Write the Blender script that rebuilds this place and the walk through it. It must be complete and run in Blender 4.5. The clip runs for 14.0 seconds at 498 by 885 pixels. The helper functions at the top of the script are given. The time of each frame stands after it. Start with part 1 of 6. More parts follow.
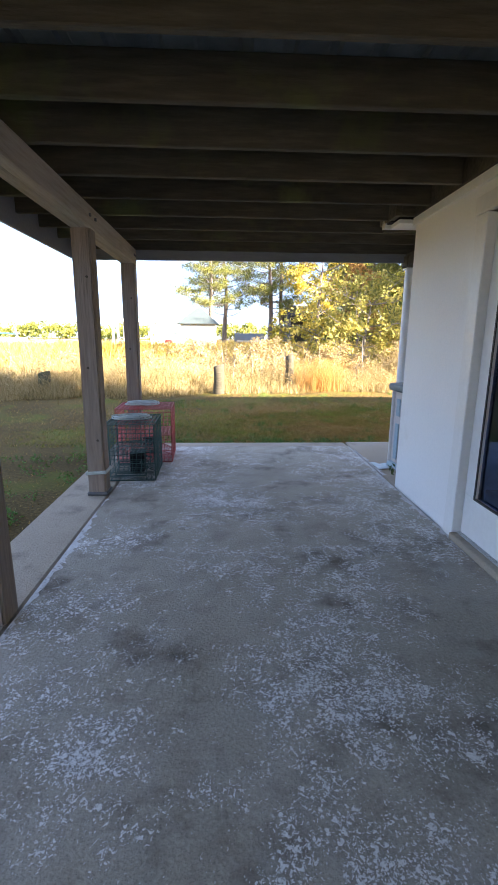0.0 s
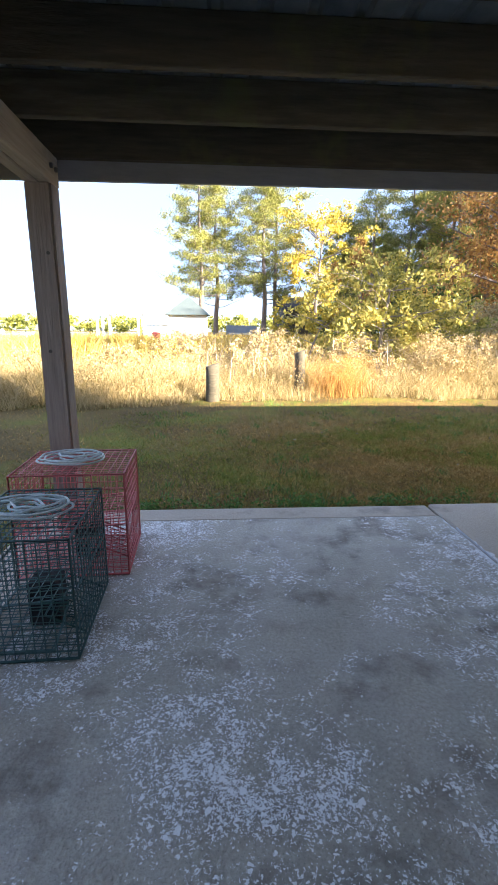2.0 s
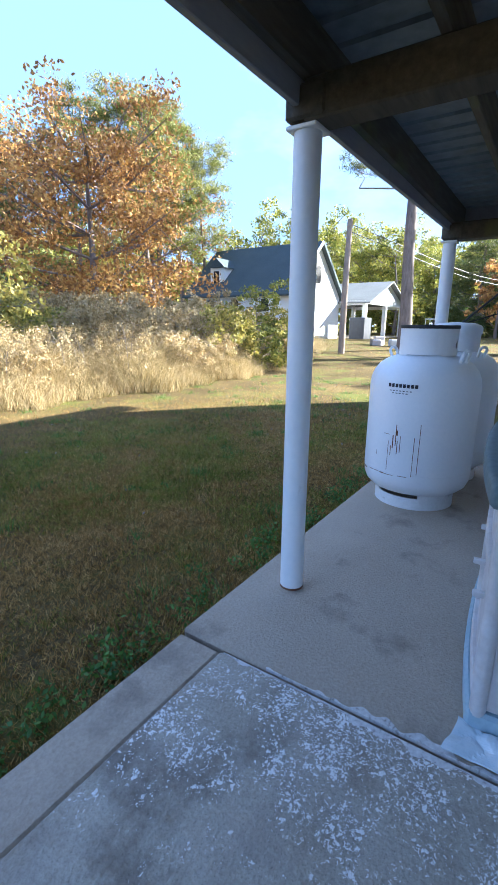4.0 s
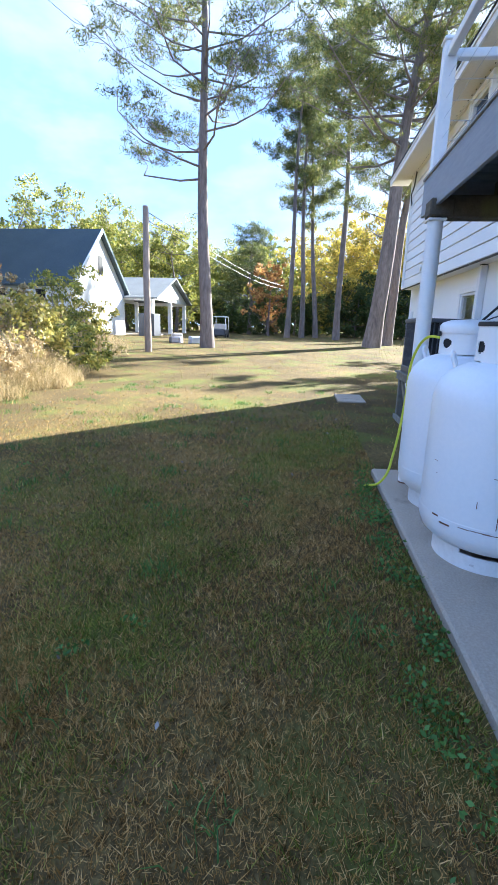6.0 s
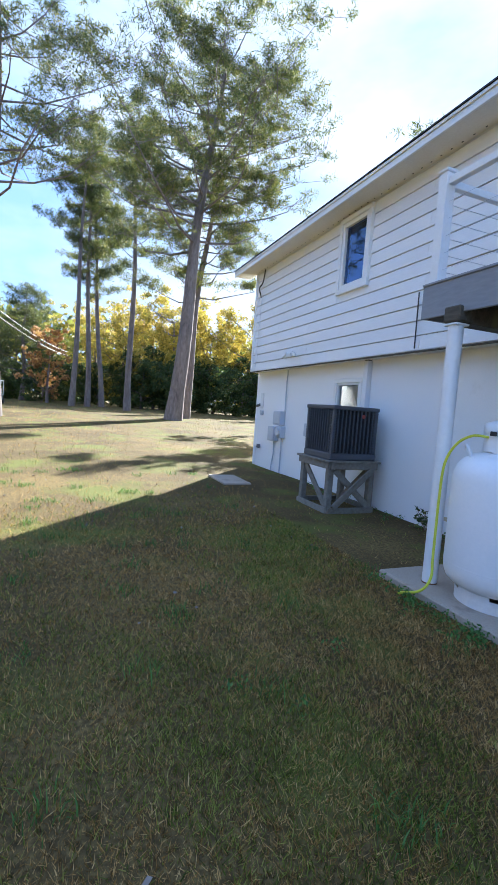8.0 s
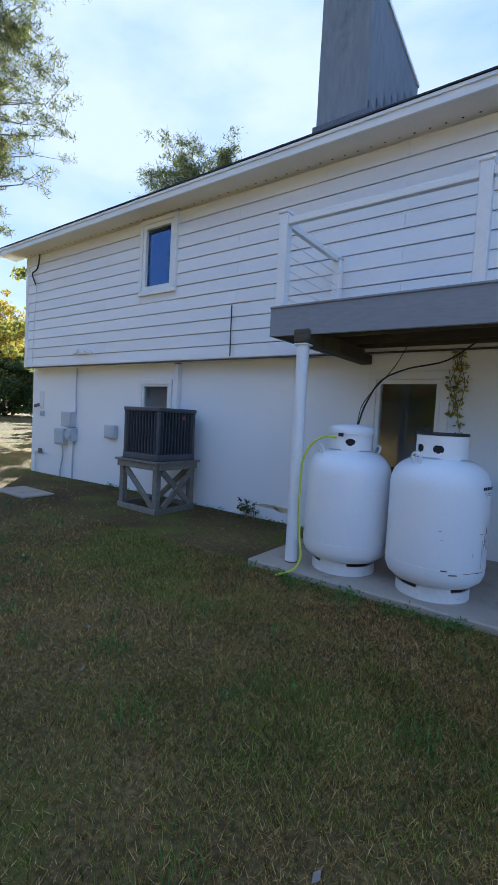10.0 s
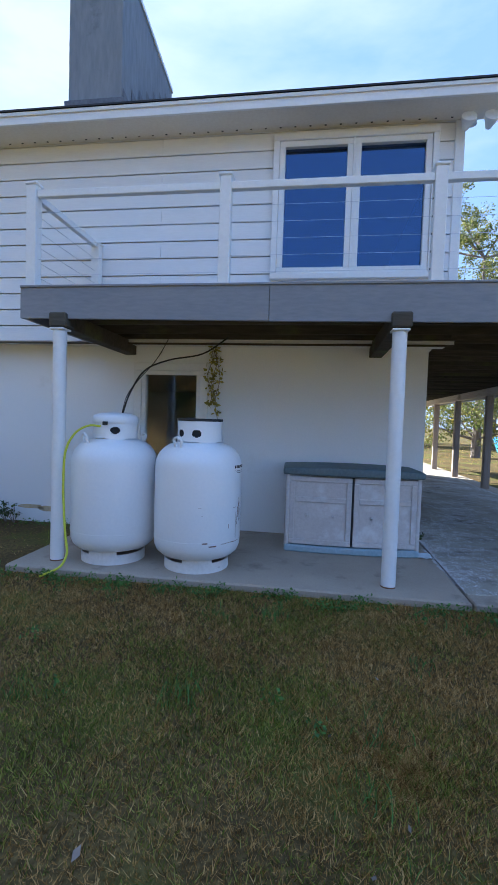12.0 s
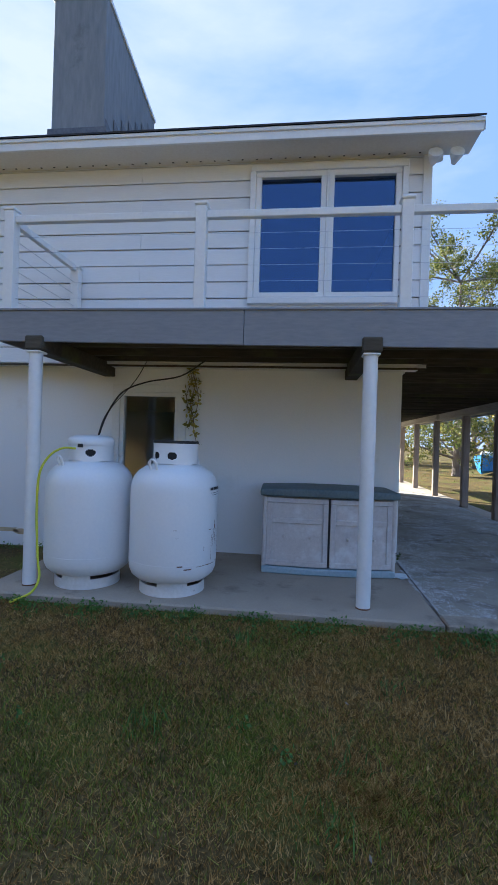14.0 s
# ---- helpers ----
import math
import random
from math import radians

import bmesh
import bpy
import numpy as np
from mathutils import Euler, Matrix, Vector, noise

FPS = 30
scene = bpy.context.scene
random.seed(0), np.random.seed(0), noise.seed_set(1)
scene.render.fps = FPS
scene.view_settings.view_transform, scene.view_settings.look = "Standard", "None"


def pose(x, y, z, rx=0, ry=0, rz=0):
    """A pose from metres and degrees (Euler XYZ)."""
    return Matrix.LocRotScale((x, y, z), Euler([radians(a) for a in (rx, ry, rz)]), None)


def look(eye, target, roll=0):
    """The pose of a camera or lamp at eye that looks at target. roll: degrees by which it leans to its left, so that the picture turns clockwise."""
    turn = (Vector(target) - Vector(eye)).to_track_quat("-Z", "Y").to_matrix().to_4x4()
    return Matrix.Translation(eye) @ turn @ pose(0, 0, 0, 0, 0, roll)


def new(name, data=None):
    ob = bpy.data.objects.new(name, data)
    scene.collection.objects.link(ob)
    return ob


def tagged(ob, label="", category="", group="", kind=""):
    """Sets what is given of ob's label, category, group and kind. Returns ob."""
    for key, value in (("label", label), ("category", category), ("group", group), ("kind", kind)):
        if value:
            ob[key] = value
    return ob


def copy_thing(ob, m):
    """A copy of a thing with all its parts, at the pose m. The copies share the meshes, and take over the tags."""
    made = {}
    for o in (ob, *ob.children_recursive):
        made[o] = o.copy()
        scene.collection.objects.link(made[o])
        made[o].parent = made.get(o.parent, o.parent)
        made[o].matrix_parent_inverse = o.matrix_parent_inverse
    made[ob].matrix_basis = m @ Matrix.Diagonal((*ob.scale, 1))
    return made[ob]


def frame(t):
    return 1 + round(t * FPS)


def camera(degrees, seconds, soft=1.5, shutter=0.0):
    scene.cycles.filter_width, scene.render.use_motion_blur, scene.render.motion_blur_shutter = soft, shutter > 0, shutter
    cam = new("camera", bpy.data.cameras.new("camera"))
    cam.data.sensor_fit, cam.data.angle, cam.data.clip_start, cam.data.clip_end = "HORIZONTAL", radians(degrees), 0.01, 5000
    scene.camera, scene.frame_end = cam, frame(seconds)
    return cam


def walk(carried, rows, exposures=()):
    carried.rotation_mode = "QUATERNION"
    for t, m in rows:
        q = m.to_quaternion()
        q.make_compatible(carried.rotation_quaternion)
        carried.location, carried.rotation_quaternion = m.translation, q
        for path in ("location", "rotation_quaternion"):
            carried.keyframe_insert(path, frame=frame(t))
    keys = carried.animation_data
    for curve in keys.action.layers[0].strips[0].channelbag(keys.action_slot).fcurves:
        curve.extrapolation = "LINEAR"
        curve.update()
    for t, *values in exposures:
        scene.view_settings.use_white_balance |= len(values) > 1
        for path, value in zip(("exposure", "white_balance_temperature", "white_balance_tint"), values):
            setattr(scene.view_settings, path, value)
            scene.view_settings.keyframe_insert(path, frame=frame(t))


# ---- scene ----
PATH = [
    (0, (0.769, 1.199, 1.352), (0.86, 3.147, 0.908), 0.5),
    (0.5, (0.741, 1.794, 1.35), (1.093, 3.711, 0.899), 0.1),
    (1, (0.736, 2.435, 1.35), (1.18, 4.329, 0.888), 0.1),
    (1.5, (0.714, 3.107, 1.357), (1.044, 5.023, 0.887), -0.1),
    (2, (0.661, 3.774, 1.359), (0.79, 5.712, 0.884), 0.5),
    (2.5, (0.673, 4.432, 1.364), (0.945, 6.366, 0.932), -0.1),
    (3, (0.758, 5.001, 1.376), (1.521, 6.797, 0.935), -0.4),
    (3.5, (0.89, 5.471, 1.39), (2.182, 6.921, 0.913), -0.2),
    (4, (0.987, 5.883, 1.38), (2.6, 6.956, 0.883), 0.6),
    (4.2, (1.063, 6.072, 1.367), (2.742, 7.037, 0.868), 0.7),
    (6.3, (2.166, 8.242, 1.338), (4.108, 8.332, 0.87), 2.1),
    (6.5, (2.281, 8.452, 1.336), (4.232, 8.461, 0.896), 2.6),
    (7, (2.576, 8.988, 1.357), (4.534, 8.73, 1.042), 4),
    (7.2, (2.689, 9.178, 1.362), (4.638, 8.807, 1.101), 4.4),
    (9.3, (3.704, 10.747, 1.436), (5.194, 9.422, 1.295), 2.7),
    (9.5, (3.754, 10.835, 1.439), (5.152, 9.411, 1.308), 2.7),
    (10, (3.779, 10.902, 1.444), (4.952, 9.285, 1.335), 3),
    (10.5, (3.754, 10.932, 1.435), (4.679, 9.16, 1.351), 2.7),
    (11, (3.701, 10.91, 1.431), (4.374, 9.028, 1.364), 2.7),
    (11.5, (3.664, 10.912, 1.403), (4.103, 8.963, 1.333), 2.2),
    (12, (3.646, 10.92, 1.385), (3.935, 8.944, 1.295), 1.9),
    (12.5, (3.65, 10.926, 1.37), (3.968, 8.959, 1.194), 1.9),
    (13, (3.654, 10.915, 1.358), (4.035, 8.964, 1.138), 2),
    (13.5, (3.61, 10.918, 1.389), (3.944, 8.948, 1.281), 2.1),
    (14, (3.549, 10.937, 1.418), (3.779, 8.95, 1.413), 1.8),
]
EXPOSURES = [(0.0, 3.28, 6650, 9), (2.0, 3.15, 6550, 8), (3.0, 2.85, 5900, 4), (4.2, 2.92, 5300, 5), (6.3, 2.88, 5250, 6), (7.2, 2.82, 5250, 6), (9.5, 2.2, 5250, 5), (12.0, 2.4, 5300, 5), (13.5, 2.6, 5450, 5), (14.0, 2.15, 5500, 5)]
cam = camera(57.6, 14.0)
walk(cam, [(t, look(e, g, r)) for t, e, g, r in PATH], EXPOSURES)

# ---------------------------------------------------------------- light
SUN = Vector((8.35, -6.64, 5.02)).normalized()
world = bpy.data.worlds.new("sky")
scene.world = world
world.use_nodes = True
wn, wl = world.node_tree.nodes, world.node_tree.links
wn.clear()
w_sky = wn.new("ShaderNodeTexSky")
w_sky.sky_type, w_sky.sun_disc = "NISHITA", False
w_sky.sun_elevation, w_sky.sun_rotation = radians(25.2), radians(128.5)
w_sky.air_density, w_sky.dust_density, w_sky.ozone_density = 1.0, 0.0, 1.6
w_sky.altitude = 1500


def w_math(op, a, b, c=None, clamp=False):
    n = wn.new("ShaderNodeMath")
    n.operation, n.use_clamp = op, clamp
    for k, v in enumerate((a, b, c)):
        if isinstance(v, (int, float)):
            n.inputs[k].default_value = v
        elif v is not None:
            wl.new(v, n.inputs[k])
    return n.outputs[0]


def w_mix(fac, a, b):
    n = wn.new("ShaderNodeMix")
    n.data_type = "RGBA"
    for key, v in (("Factor", fac), ("A", a), ("B", b)):
        if isinstance(v, (int, float)):
            n.inputs[key].default_value = v
        elif isinstance(v, tuple):
            n.inputs[key].default_value = (*v, 1)
        else:
            wl.new(v, n.inputs[key])
    return n.outputs["Result"]


# clear air, with thin high cloud that thickens towards the sun
w_co = wn.new("ShaderNodeTexCoord").outputs["Generated"]
w_dot = wn.new("ShaderNodeVectorMath")
w_dot.operation = "DOT_PRODUCT"
w_dot.inputs[1].default_value = SUN
wl.new(w_co, w_dot.inputs[0])
w_map = wn.new("ShaderNodeMapping")
w_map.inputs["Scale"].default_value = (1.0, 1.7, 3.4)
w_map.inputs["Rotation"].default_value = (0.0, 0.25, 0.6)
wl.new(w_co, w_map.inputs["Vector"])
w_noise = wn.new("ShaderNodeTexNoise")
w_noise.inputs["Scale"].default_value, w_noise.inputs["Detail"].default_value, w_noise.inputs["Roughness"].default_value = 1.9, 7, 0.55
wl.new(w_map.outputs["Vector"], w_noise.inputs["Vector"])
w_toward = w_math("MULTIPLY_ADD", w_dot.outputs["Value"], 1.35, -0.62)
w_streaks = w_math("MULTIPLY_ADD", w_noise.outputs["Fac"], 2.6, -1.22)
w_veil = w_math("ADD", w_toward, w_streaks, clamp=True)
w_clear = w_mix(0.90, w_sky.outputs["Color"], (0.66, 0.98, 1.78))
w_col = w_mix(w_math("MULTIPLY_ADD", w_veil, 0.80, 0.10), w_clear, (1.80, 1.80, 1.88))
w_bg = wn.new("ShaderNodeBackground")
w_bg.inputs["Strength"].default_value = 0.12
w_out = wn.new("ShaderNodeOutputWorld")
wl.new(w_col, w_bg.inputs["Color"])
wl.new(w_bg.outputs["Background"], w_out.inputs["Surface"])
sun = new("sun", bpy.data.lights.new("sun", "SUN"))
sun.data.energy, sun.data.angle, sun.data.color = 4.8, radians(0.6), (1.0, 0.87, 0.70)
sun.matrix_world = look(tuple(SUN * 100), (0, 0, 0))


# ---------------------------------------------------------------- materials
def ramp_node(nt, stops):
    n = nt.nodes.new("ShaderNodeValToRGB")
    while len(n.color_ramp.elements) < len(stops):
        n.color_ramp.elements.new(0.5)
    for e, (p, c) in zip(n.color_ramp.elements, stops):
        e.position, e.color = p, (*c, 1)
    return n


def noise_node(nt, vec, scale, detail=4, rough=0.6):
    n = nt.nodes.new("ShaderNodeTexNoise")
    n.inputs["Scale"].default_value, n.inputs["Detail"].default_value = scale, detail
    n.inputs["Roughness"].default_value = rough
    nt.links.new(vec, n.inputs["Vector"])
    return n.outputs["Fac"]


def mixed(nt, fac, a, b, kind="MIX"):
    n = nt.nodes.new("ShaderNodeMix")
    n.data_type, n.blend_type = "RGBA", kind
    for key, v in (("Factor", fac), ("A", a), ("B", b)):
        if isinstance(v, (int, float)):
            n.inputs[key].default_value = v
        elif isinstance(v, tuple):
            n.inputs[key].default_value = (*v, 1)
        else:
            nt.links.new(v, n.inputs[key])
    return n.outputs["Result"]


def material(name, stops, scale=(1, 1, 1), grain=20.0, large=1.5, rough=0.7, bump=0.2, bump_scale=None,
             metallic=0.0, vary=0.0, island=False, stain=None, stain_scale=0.8, stain_at=0.6, through_light=0.0):
    """stops: colours over the grain noise; stain: a colour laid over in patches of their own shape."""
    m = bpy.data.materials.new(name)
    m.use_nodes = True
    nt = m.node_tree
    bsdf = nt.nodes["Principled BSDF"]
    geo = nt.nodes.new("ShaderNodeNewGeometry")
    mp = nt.nodes.new("ShaderNodeMapping")
    mp.inputs["Scale"].default_value = scale
    nt.links.new(geo.outputs["Position"], mp.inputs["Vector"])
    vec = mp.outputs["Vector"]
    fine, big = noise_node(nt, vec, grain), noise_node(nt, vec, large, 3)
    add = nt.nodes.new("ShaderNodeMath")
    add.operation = "MULTIPLY_ADD"
    nt.links.new(fine, add.inputs[0])
    add.inputs[1].default_value = 0.6
    half = nt.nodes.new("ShaderNodeMath")
    half.operation = "MULTIPLY"
    half.inputs[1].default_value = 0.4
    nt.links.new(big, half.inputs[0])
    nt.links.new(half.outputs[0], add.inputs[2])
    fac = add.outputs[0]
    if vary:
        if island:
            rnd = geo.outputs["Random Per Island"]
        else:
            rnd = nt.nodes.new("ShaderNodeObjectInfo").outputs["Random"]
        sh = nt.nodes.new("ShaderNodeMath")
        sh.operation = "MULTIPLY_ADD"
        nt.links.new(rnd, sh.inputs[0])
        sh.inputs[1].default_value = vary
        off = nt.nodes.new("ShaderNodeMath")
        off.operation = "SUBTRACT"
        nt.links.new(fac, off.inputs[0])
        off.inputs[1].default_value = vary / 2
        nt.links.new(off.outputs[0], sh.inputs[2])
        fac = sh.outputs[0]
    rp = ramp_node(nt, stops)
    nt.links.new(fac, rp.inputs["Fac"])
    col = rp.outputs["Color"]
    if stain:
        s = noise_node(nt, geo.outputs["Position"], stain_scale, 5, 0.65)
        sr = ramp_node(nt, [(stain_at, (0, 0, 0)), (min(stain_at + 0.14, 1), (1, 1, 1))])
        nt.links.new(s, sr.inputs["Fac"])
        col = mixed(nt, sr.outputs["Color"], col, stain)
    nt.links.new(col, bsdf.inputs["Base Color"])
    bsdf.inputs["Roughness"].default_value, bsdf.inputs["Metallic"].default_value = rough, metallic
    if bump:
        bp = nt.nodes.new("ShaderNodeBump")
        bp.inputs["Strength"].default_value, bp.inputs["Distance"].default_value = bump, 0.02
        nt.links.new(noise_node(nt, vec, bump_scale, 5) if bump_scale else fine, bp.inputs["Height"])
        nt.links.new(bp.outputs["Normal"], bsdf.inputs["Normal"])
    if through_light:
        tr = nt.nodes.new("ShaderNodeBsdfTranslucent")
        nt.links.new(col, tr.inputs["Color"])
        mx = nt.nodes.new("ShaderNodeMixShader")
        mx.inputs["Fac"].default_value = through_light
        nt.links.new(bsdf.outputs["BSDF"], mx.inputs[1])
        nt.links.new(tr.outputs["BSDF"], mx.inputs[2])
        nt.links.new(mx.outputs["Shader"], nt.nodes["Material Output"].inputs["Surface"])
    return m


def painted_concrete():
    """Old grey concrete with flakes of white paint left on it, dark stains and an unpainted border."""
    m = material("worn painted concrete", [(0.25, (0.25, 0.215, 0.165)), (0.5, (0.39, 0.35, 0.285)), (0.75, (0.54, 0.495, 0.42))],
                 grain=70, large=1.3, rough=0.85, bump=0.5, stain=(0.15, 0.125, 0.10), stain_scale=1.9, stain_at=0.53)
    nt = m.node_tree
    bsdf = nt.nodes["Principled BSDF"]
    base = bsdf.inputs["Base Color"].links[0].from_socket
    pos = nt.nodes.new("ShaderNodeNewGeometry").outputs["Position"]

    def combine(op, a, b):
        n = nt.nodes.new("ShaderNodeMath")
        n.operation = op
        for k, v in enumerate((a, b)):
            if isinstance(v, (int, float)):
                n.inputs[k].default_value = v
            else:
                nt.links.new(v, n.inputs[k])
        return n.outputs[0]

    def stepped(fac, lo, hi, top=1.0):
        r = ramp_node(nt, [(lo, (0, 0, 0)), (hi, (top, top, top))])
        nt.links.new(fac, r.inputs["Fac"])
        return r.outputs["Color"]

    # thin worn veil of paint, then lace of flaked paint in patches, then loose chips
    where = combine("ADD", combine("MULTIPLY", noise_node(nt, pos, 1.15, 3, 0.5), 0.50), combine("MULTIPLY", noise_node(nt, pos, 8, 5, 0.65), 0.50))
    lace = combine("ADD", combine("MULTIPLY", noise_node(nt, pos, 95, 7, 0.75), 0.5), combine("MULTIPLY", where, 0.5))
    warp = nt.nodes.new("ShaderNodeVectorMath")
    warp.operation = "MULTIPLY_ADD"
    jit = nt.nodes.new("ShaderNodeTexNoise")
    jit.inputs["Scale"].default_value, jit.inputs["Detail"].default_value = 60, 5
    nt.links.new(pos, jit.inputs["Vector"])
    nt.links.new(jit.outputs["Color"], warp.inputs[0])
    warp.inputs[1].default_value = (0.03, 0.03, 0.03)
    nt.links.new(pos, warp.inputs[2])
    chips = None
    for scale, lo in ((92, 0.815), (180, 0.80)):
        vor = nt.nodes.new("ShaderNodeTexVoronoi")
        vor.inputs["Scale"].default_value = scale
        nt.links.new(warp.outputs["Vector"], vor.inputs["Vector"])
        sep = nt.nodes.new("ShaderNodeSeparateColor")
        nt.links.new(vor.outputs["Color"], sep.inputs["Color"])
        c = stepped(combine("ADD", combine("MULTIPLY", where, 0.75), combine("MULTIPLY", sep.outputs["Red"], 0.46)), lo, lo + 0.02)
        chips = c if chips is None else mixed(nt, 1.0, chips, c, "LIGHTEN")
    # dirt between: broad brown patches and fine dark pits
    c = mixed(nt, stepped(noise_node(nt, pos, 3.4, 6, 0.7), 0.50, 0.72, 0.6), base, (0.20, 0.155, 0.125))
    c = mixed(nt, stepped(noise_node(nt, pos, 2.3, 6, 0.7), 0.47, 0.75, 0.5), c, (0.52, 0.475, 0.43))
    c = mixed(nt, stepped(noise_node(nt, pos, 150, 3, 0.6), 0.56, 0.70, 0.55), c, (0.13, 0.11, 0.095))
    c = mixed(nt, stepped(where, 0.50, 0.60, 0.5), c, (0.19, 0.16, 0.135))
    c = mixed(nt, stepped(lace, 0.556, 0.572, 0.9), c, (0.72, 0.705, 0.69))
    c = mixed(nt, chips, c, (0.80, 0.785, 0.77))
    nt.links.new(c, bsdf.inputs["Base Color"])
    return m


def glass(name, tint, ior=1.9):
    m = bpy.data.materials.new(name)
    m.use_nodes = True
    b = m.node_tree.nodes["Principled BSDF"]
    b.inputs["Base Color"].default_value = (*tint, 1)
    b.inputs["Roughness"].default_value, b.inputs["IOR"].default_value = 0.01, ior
    b.inputs["Transmission Weight"].default_value = 1.0
    return m


W = lambda v: (v, v * 1.0, v * 1.0)
M_SLAB = painted_concrete()
M_CONC = material("bare concrete", [(0.3, (0.31, 0.255, 0.195)), (0.7, (0.48, 0.405, 0.32))], grain=75, large=1.4, rough=0.9, bump=0.45,
                  stain=(0.22, 0.185, 0.15), stain_scale=2.6, stain_at=0.56)
M_SOIL = material("lawn soil", [(0.32, (0.042, 0.030, 0.013)), (0.5, (0.105, 0.074, 0.030)), (0.68, (0.23, 0.165, 0.06))], grain=34, large=0.5, rough=1.0, bump=0.8,
                  stain=(0.12, 0.125, 0.028), stain_scale=0.7, stain_at=0.50)
M_WALL = material("white painted block", [(0.3, (0.80, 0.81, 0.81)), (0.7, (0.87, 0.87, 0.86))], grain=60, large=0.7, rough=0.6, bump=0.12, bump_scale=90,
                  stain=(0.72, 0.71, 0.67), stain_scale=0.9, stain_at=0.62)
M_FILL = material("dirty white filler", [(0.36, (0.22, 0.19, 0.165)), (0.46, (0.55, 0.53, 0.52)), (0.7, (0.74, 0.73, 0.72))], grain=60, large=9, rough=0.8, bump=0.2)
M_SIDING = material("white lap siding", [(0.3, (0.76, 0.76, 0.75)), (0.7, (0.83, 0.83, 0.82))], scale=(0.15, 1, 1), grain=70, large=2, rough=0.5, bump=0.06, vary=0.2)
M_TRIM = material("white trim paint", [(0.3, (0.76, 0.76, 0.74)), (0.7, (0.84, 0.84, 0.82))], grain=30, large=1.2, rough=0.42, bump=0.05)
M_SOFFIT = material("cream soffit paint", [(0.3, (0.70, 0.66, 0.58)), (0.7, (0.80, 0.77, 0.70))], grain=30, large=1.0, rough=0.6, bump=0.05)
M_FASCIA = material("grey deck paint", [(0.3, (0.20, 0.21, 0.235)), (0.7, (0.28, 0.29, 0.31))], scale=(0.2, 1, 1), grain=40, large=1.0, rough=0.55, bump=0.08)
M_JOIST = material("dark mossy timber and painted shade", [(0.25, (0.035, 0.030, 0.022)), (0.55, (0.09, 0.077, 0.055)), (0.8, (0.17, 0.148, 0.105))], scale=(0.12, 1, 1), grain=30, large=1.6,
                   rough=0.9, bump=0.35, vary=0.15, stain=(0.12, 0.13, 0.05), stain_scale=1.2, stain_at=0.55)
M_POST = material("weathered timber", [(0.2, (0.16, 0.115, 0.085)), (0.5, (0.30, 0.235, 0.19)), (0.8, (0.42, 0.35, 0.30))], scale=(1, 1, 0.07), grain=45, large=1.6,
                  rough=0.85, bump=0.5, vary=0.12)
M_BEAM = material("pale weathered timber", [(0.2, (0.22, 0.175, 0.125)), (0.5, (0.42, 0.36, 0.29)), (0.8, (0.55, 0.49, 0.41))], scale=(1, 0.07, 1), grain=45, large=1.6,
                  rough=0.85, bump=0.4, stain=(0.12, 0.09, 0.06), stain_scale=1.6, stain_at=0.62)
M_STAND = material("grey pallet timber", [(0.2, (0.11, 0.095, 0.075)), (0.5, (0.21, 0.19, 0.155)), (0.8, (0.32, 0.29, 0.245))], scale=(0.3, 0.3, 0.3), grain=60, large=3,
                   rough=0.9, bump=0.4, vary=0.2)
M_SHEET = material("grey corrugated metal", [(0.3, (0.13, 0.15, 0.16)), (0.7, (0.24, 0.27, 0.28))], grain=12, large=1.5, rough=0.5, bump=0.05, metallic=0.3)
M_PIPE = material("white enamel post paint", [(0.3, (0.74, 0.75, 0.76)), (0.7, (0.82, 0.82, 0.82))], grain=25, large=3, rough=0.35, bump=0.05, stain=(0.60, 0.55, 0.50), stain_scale=5, stain_at=0.70)
M_TANK = material("white tank enamel", [(0.3, (0.77, 0.78, 0.79)), (0.7, (0.83, 0.83, 0.83))], grain=40, large=2.5, rough=0.32, bump=0.03)
M_FOOT = material("scuffed white foot ring", [(0.3, (0.66, 0.65, 0.63)), (0.7, (0.80, 0.79, 0.78))], grain=30, large=3, rough=0.5, bump=0.15, stain=(0.14, 0.07, 0.045), stain_scale=9, stain_at=0.63)
M_BLACK = material("black rubber", [(0.3, (0.012, 0.012, 0.013)), (0.7, (0.03, 0.03, 0.03))], grain=60, rough=0.6, bump=0.1)
M_INK = material("black ink", [(0.3, (0.01, 0.01, 0.02)), (0.7, (0.02, 0.02, 0.03))], grain=60, rough=0.6, bump=0)
M_RUST = material("rust", [(0.3, (0.09, 0.035, 0.015)), (0.7, (0.22, 0.10, 0.05))], grain=60, rough=0.9, bump=0.2)
M_HOSE = material("yellow hose rubber", [(0.3, (0.50, 0.52, 0.02)), (0.7, (0.68, 0.70, 0.05))], grain=60, rough=0.45, bump=0.05)
M_BOX = material("pale taupe resin", [(0.3, (0.50, 0.46, 0.44)), (0.7, (0.63, 0.59, 0.57))], grain=35, large=2.5, rough=0.6, bump=0.12, stain=(0.70, 0.69, 0.68), stain_scale=2.2, stain_at=0.55)
M_LID = material("teal grey resin", [(0.3, (0.085, 0.12, 0.13)), (0.7, (0.16, 0.20, 0.21))], grain=35, large=2.5, rough=0.6, bump=0.12)
M_BASE = material("pale blue resin", [(0.3, (0.26, 0.36, 0.42)), (0.7, (0.40, 0.50, 0.56))], grain=35, large=2.5, rough=0.6, bump=0.12)
M_SCRAP = material("torn white plastic", [(0.3, (0.50, 0.60, 0.66)), (0.7, (0.74, 0.79, 0.82))], grain=18, large=4, rough=0.5, bump=0.4)
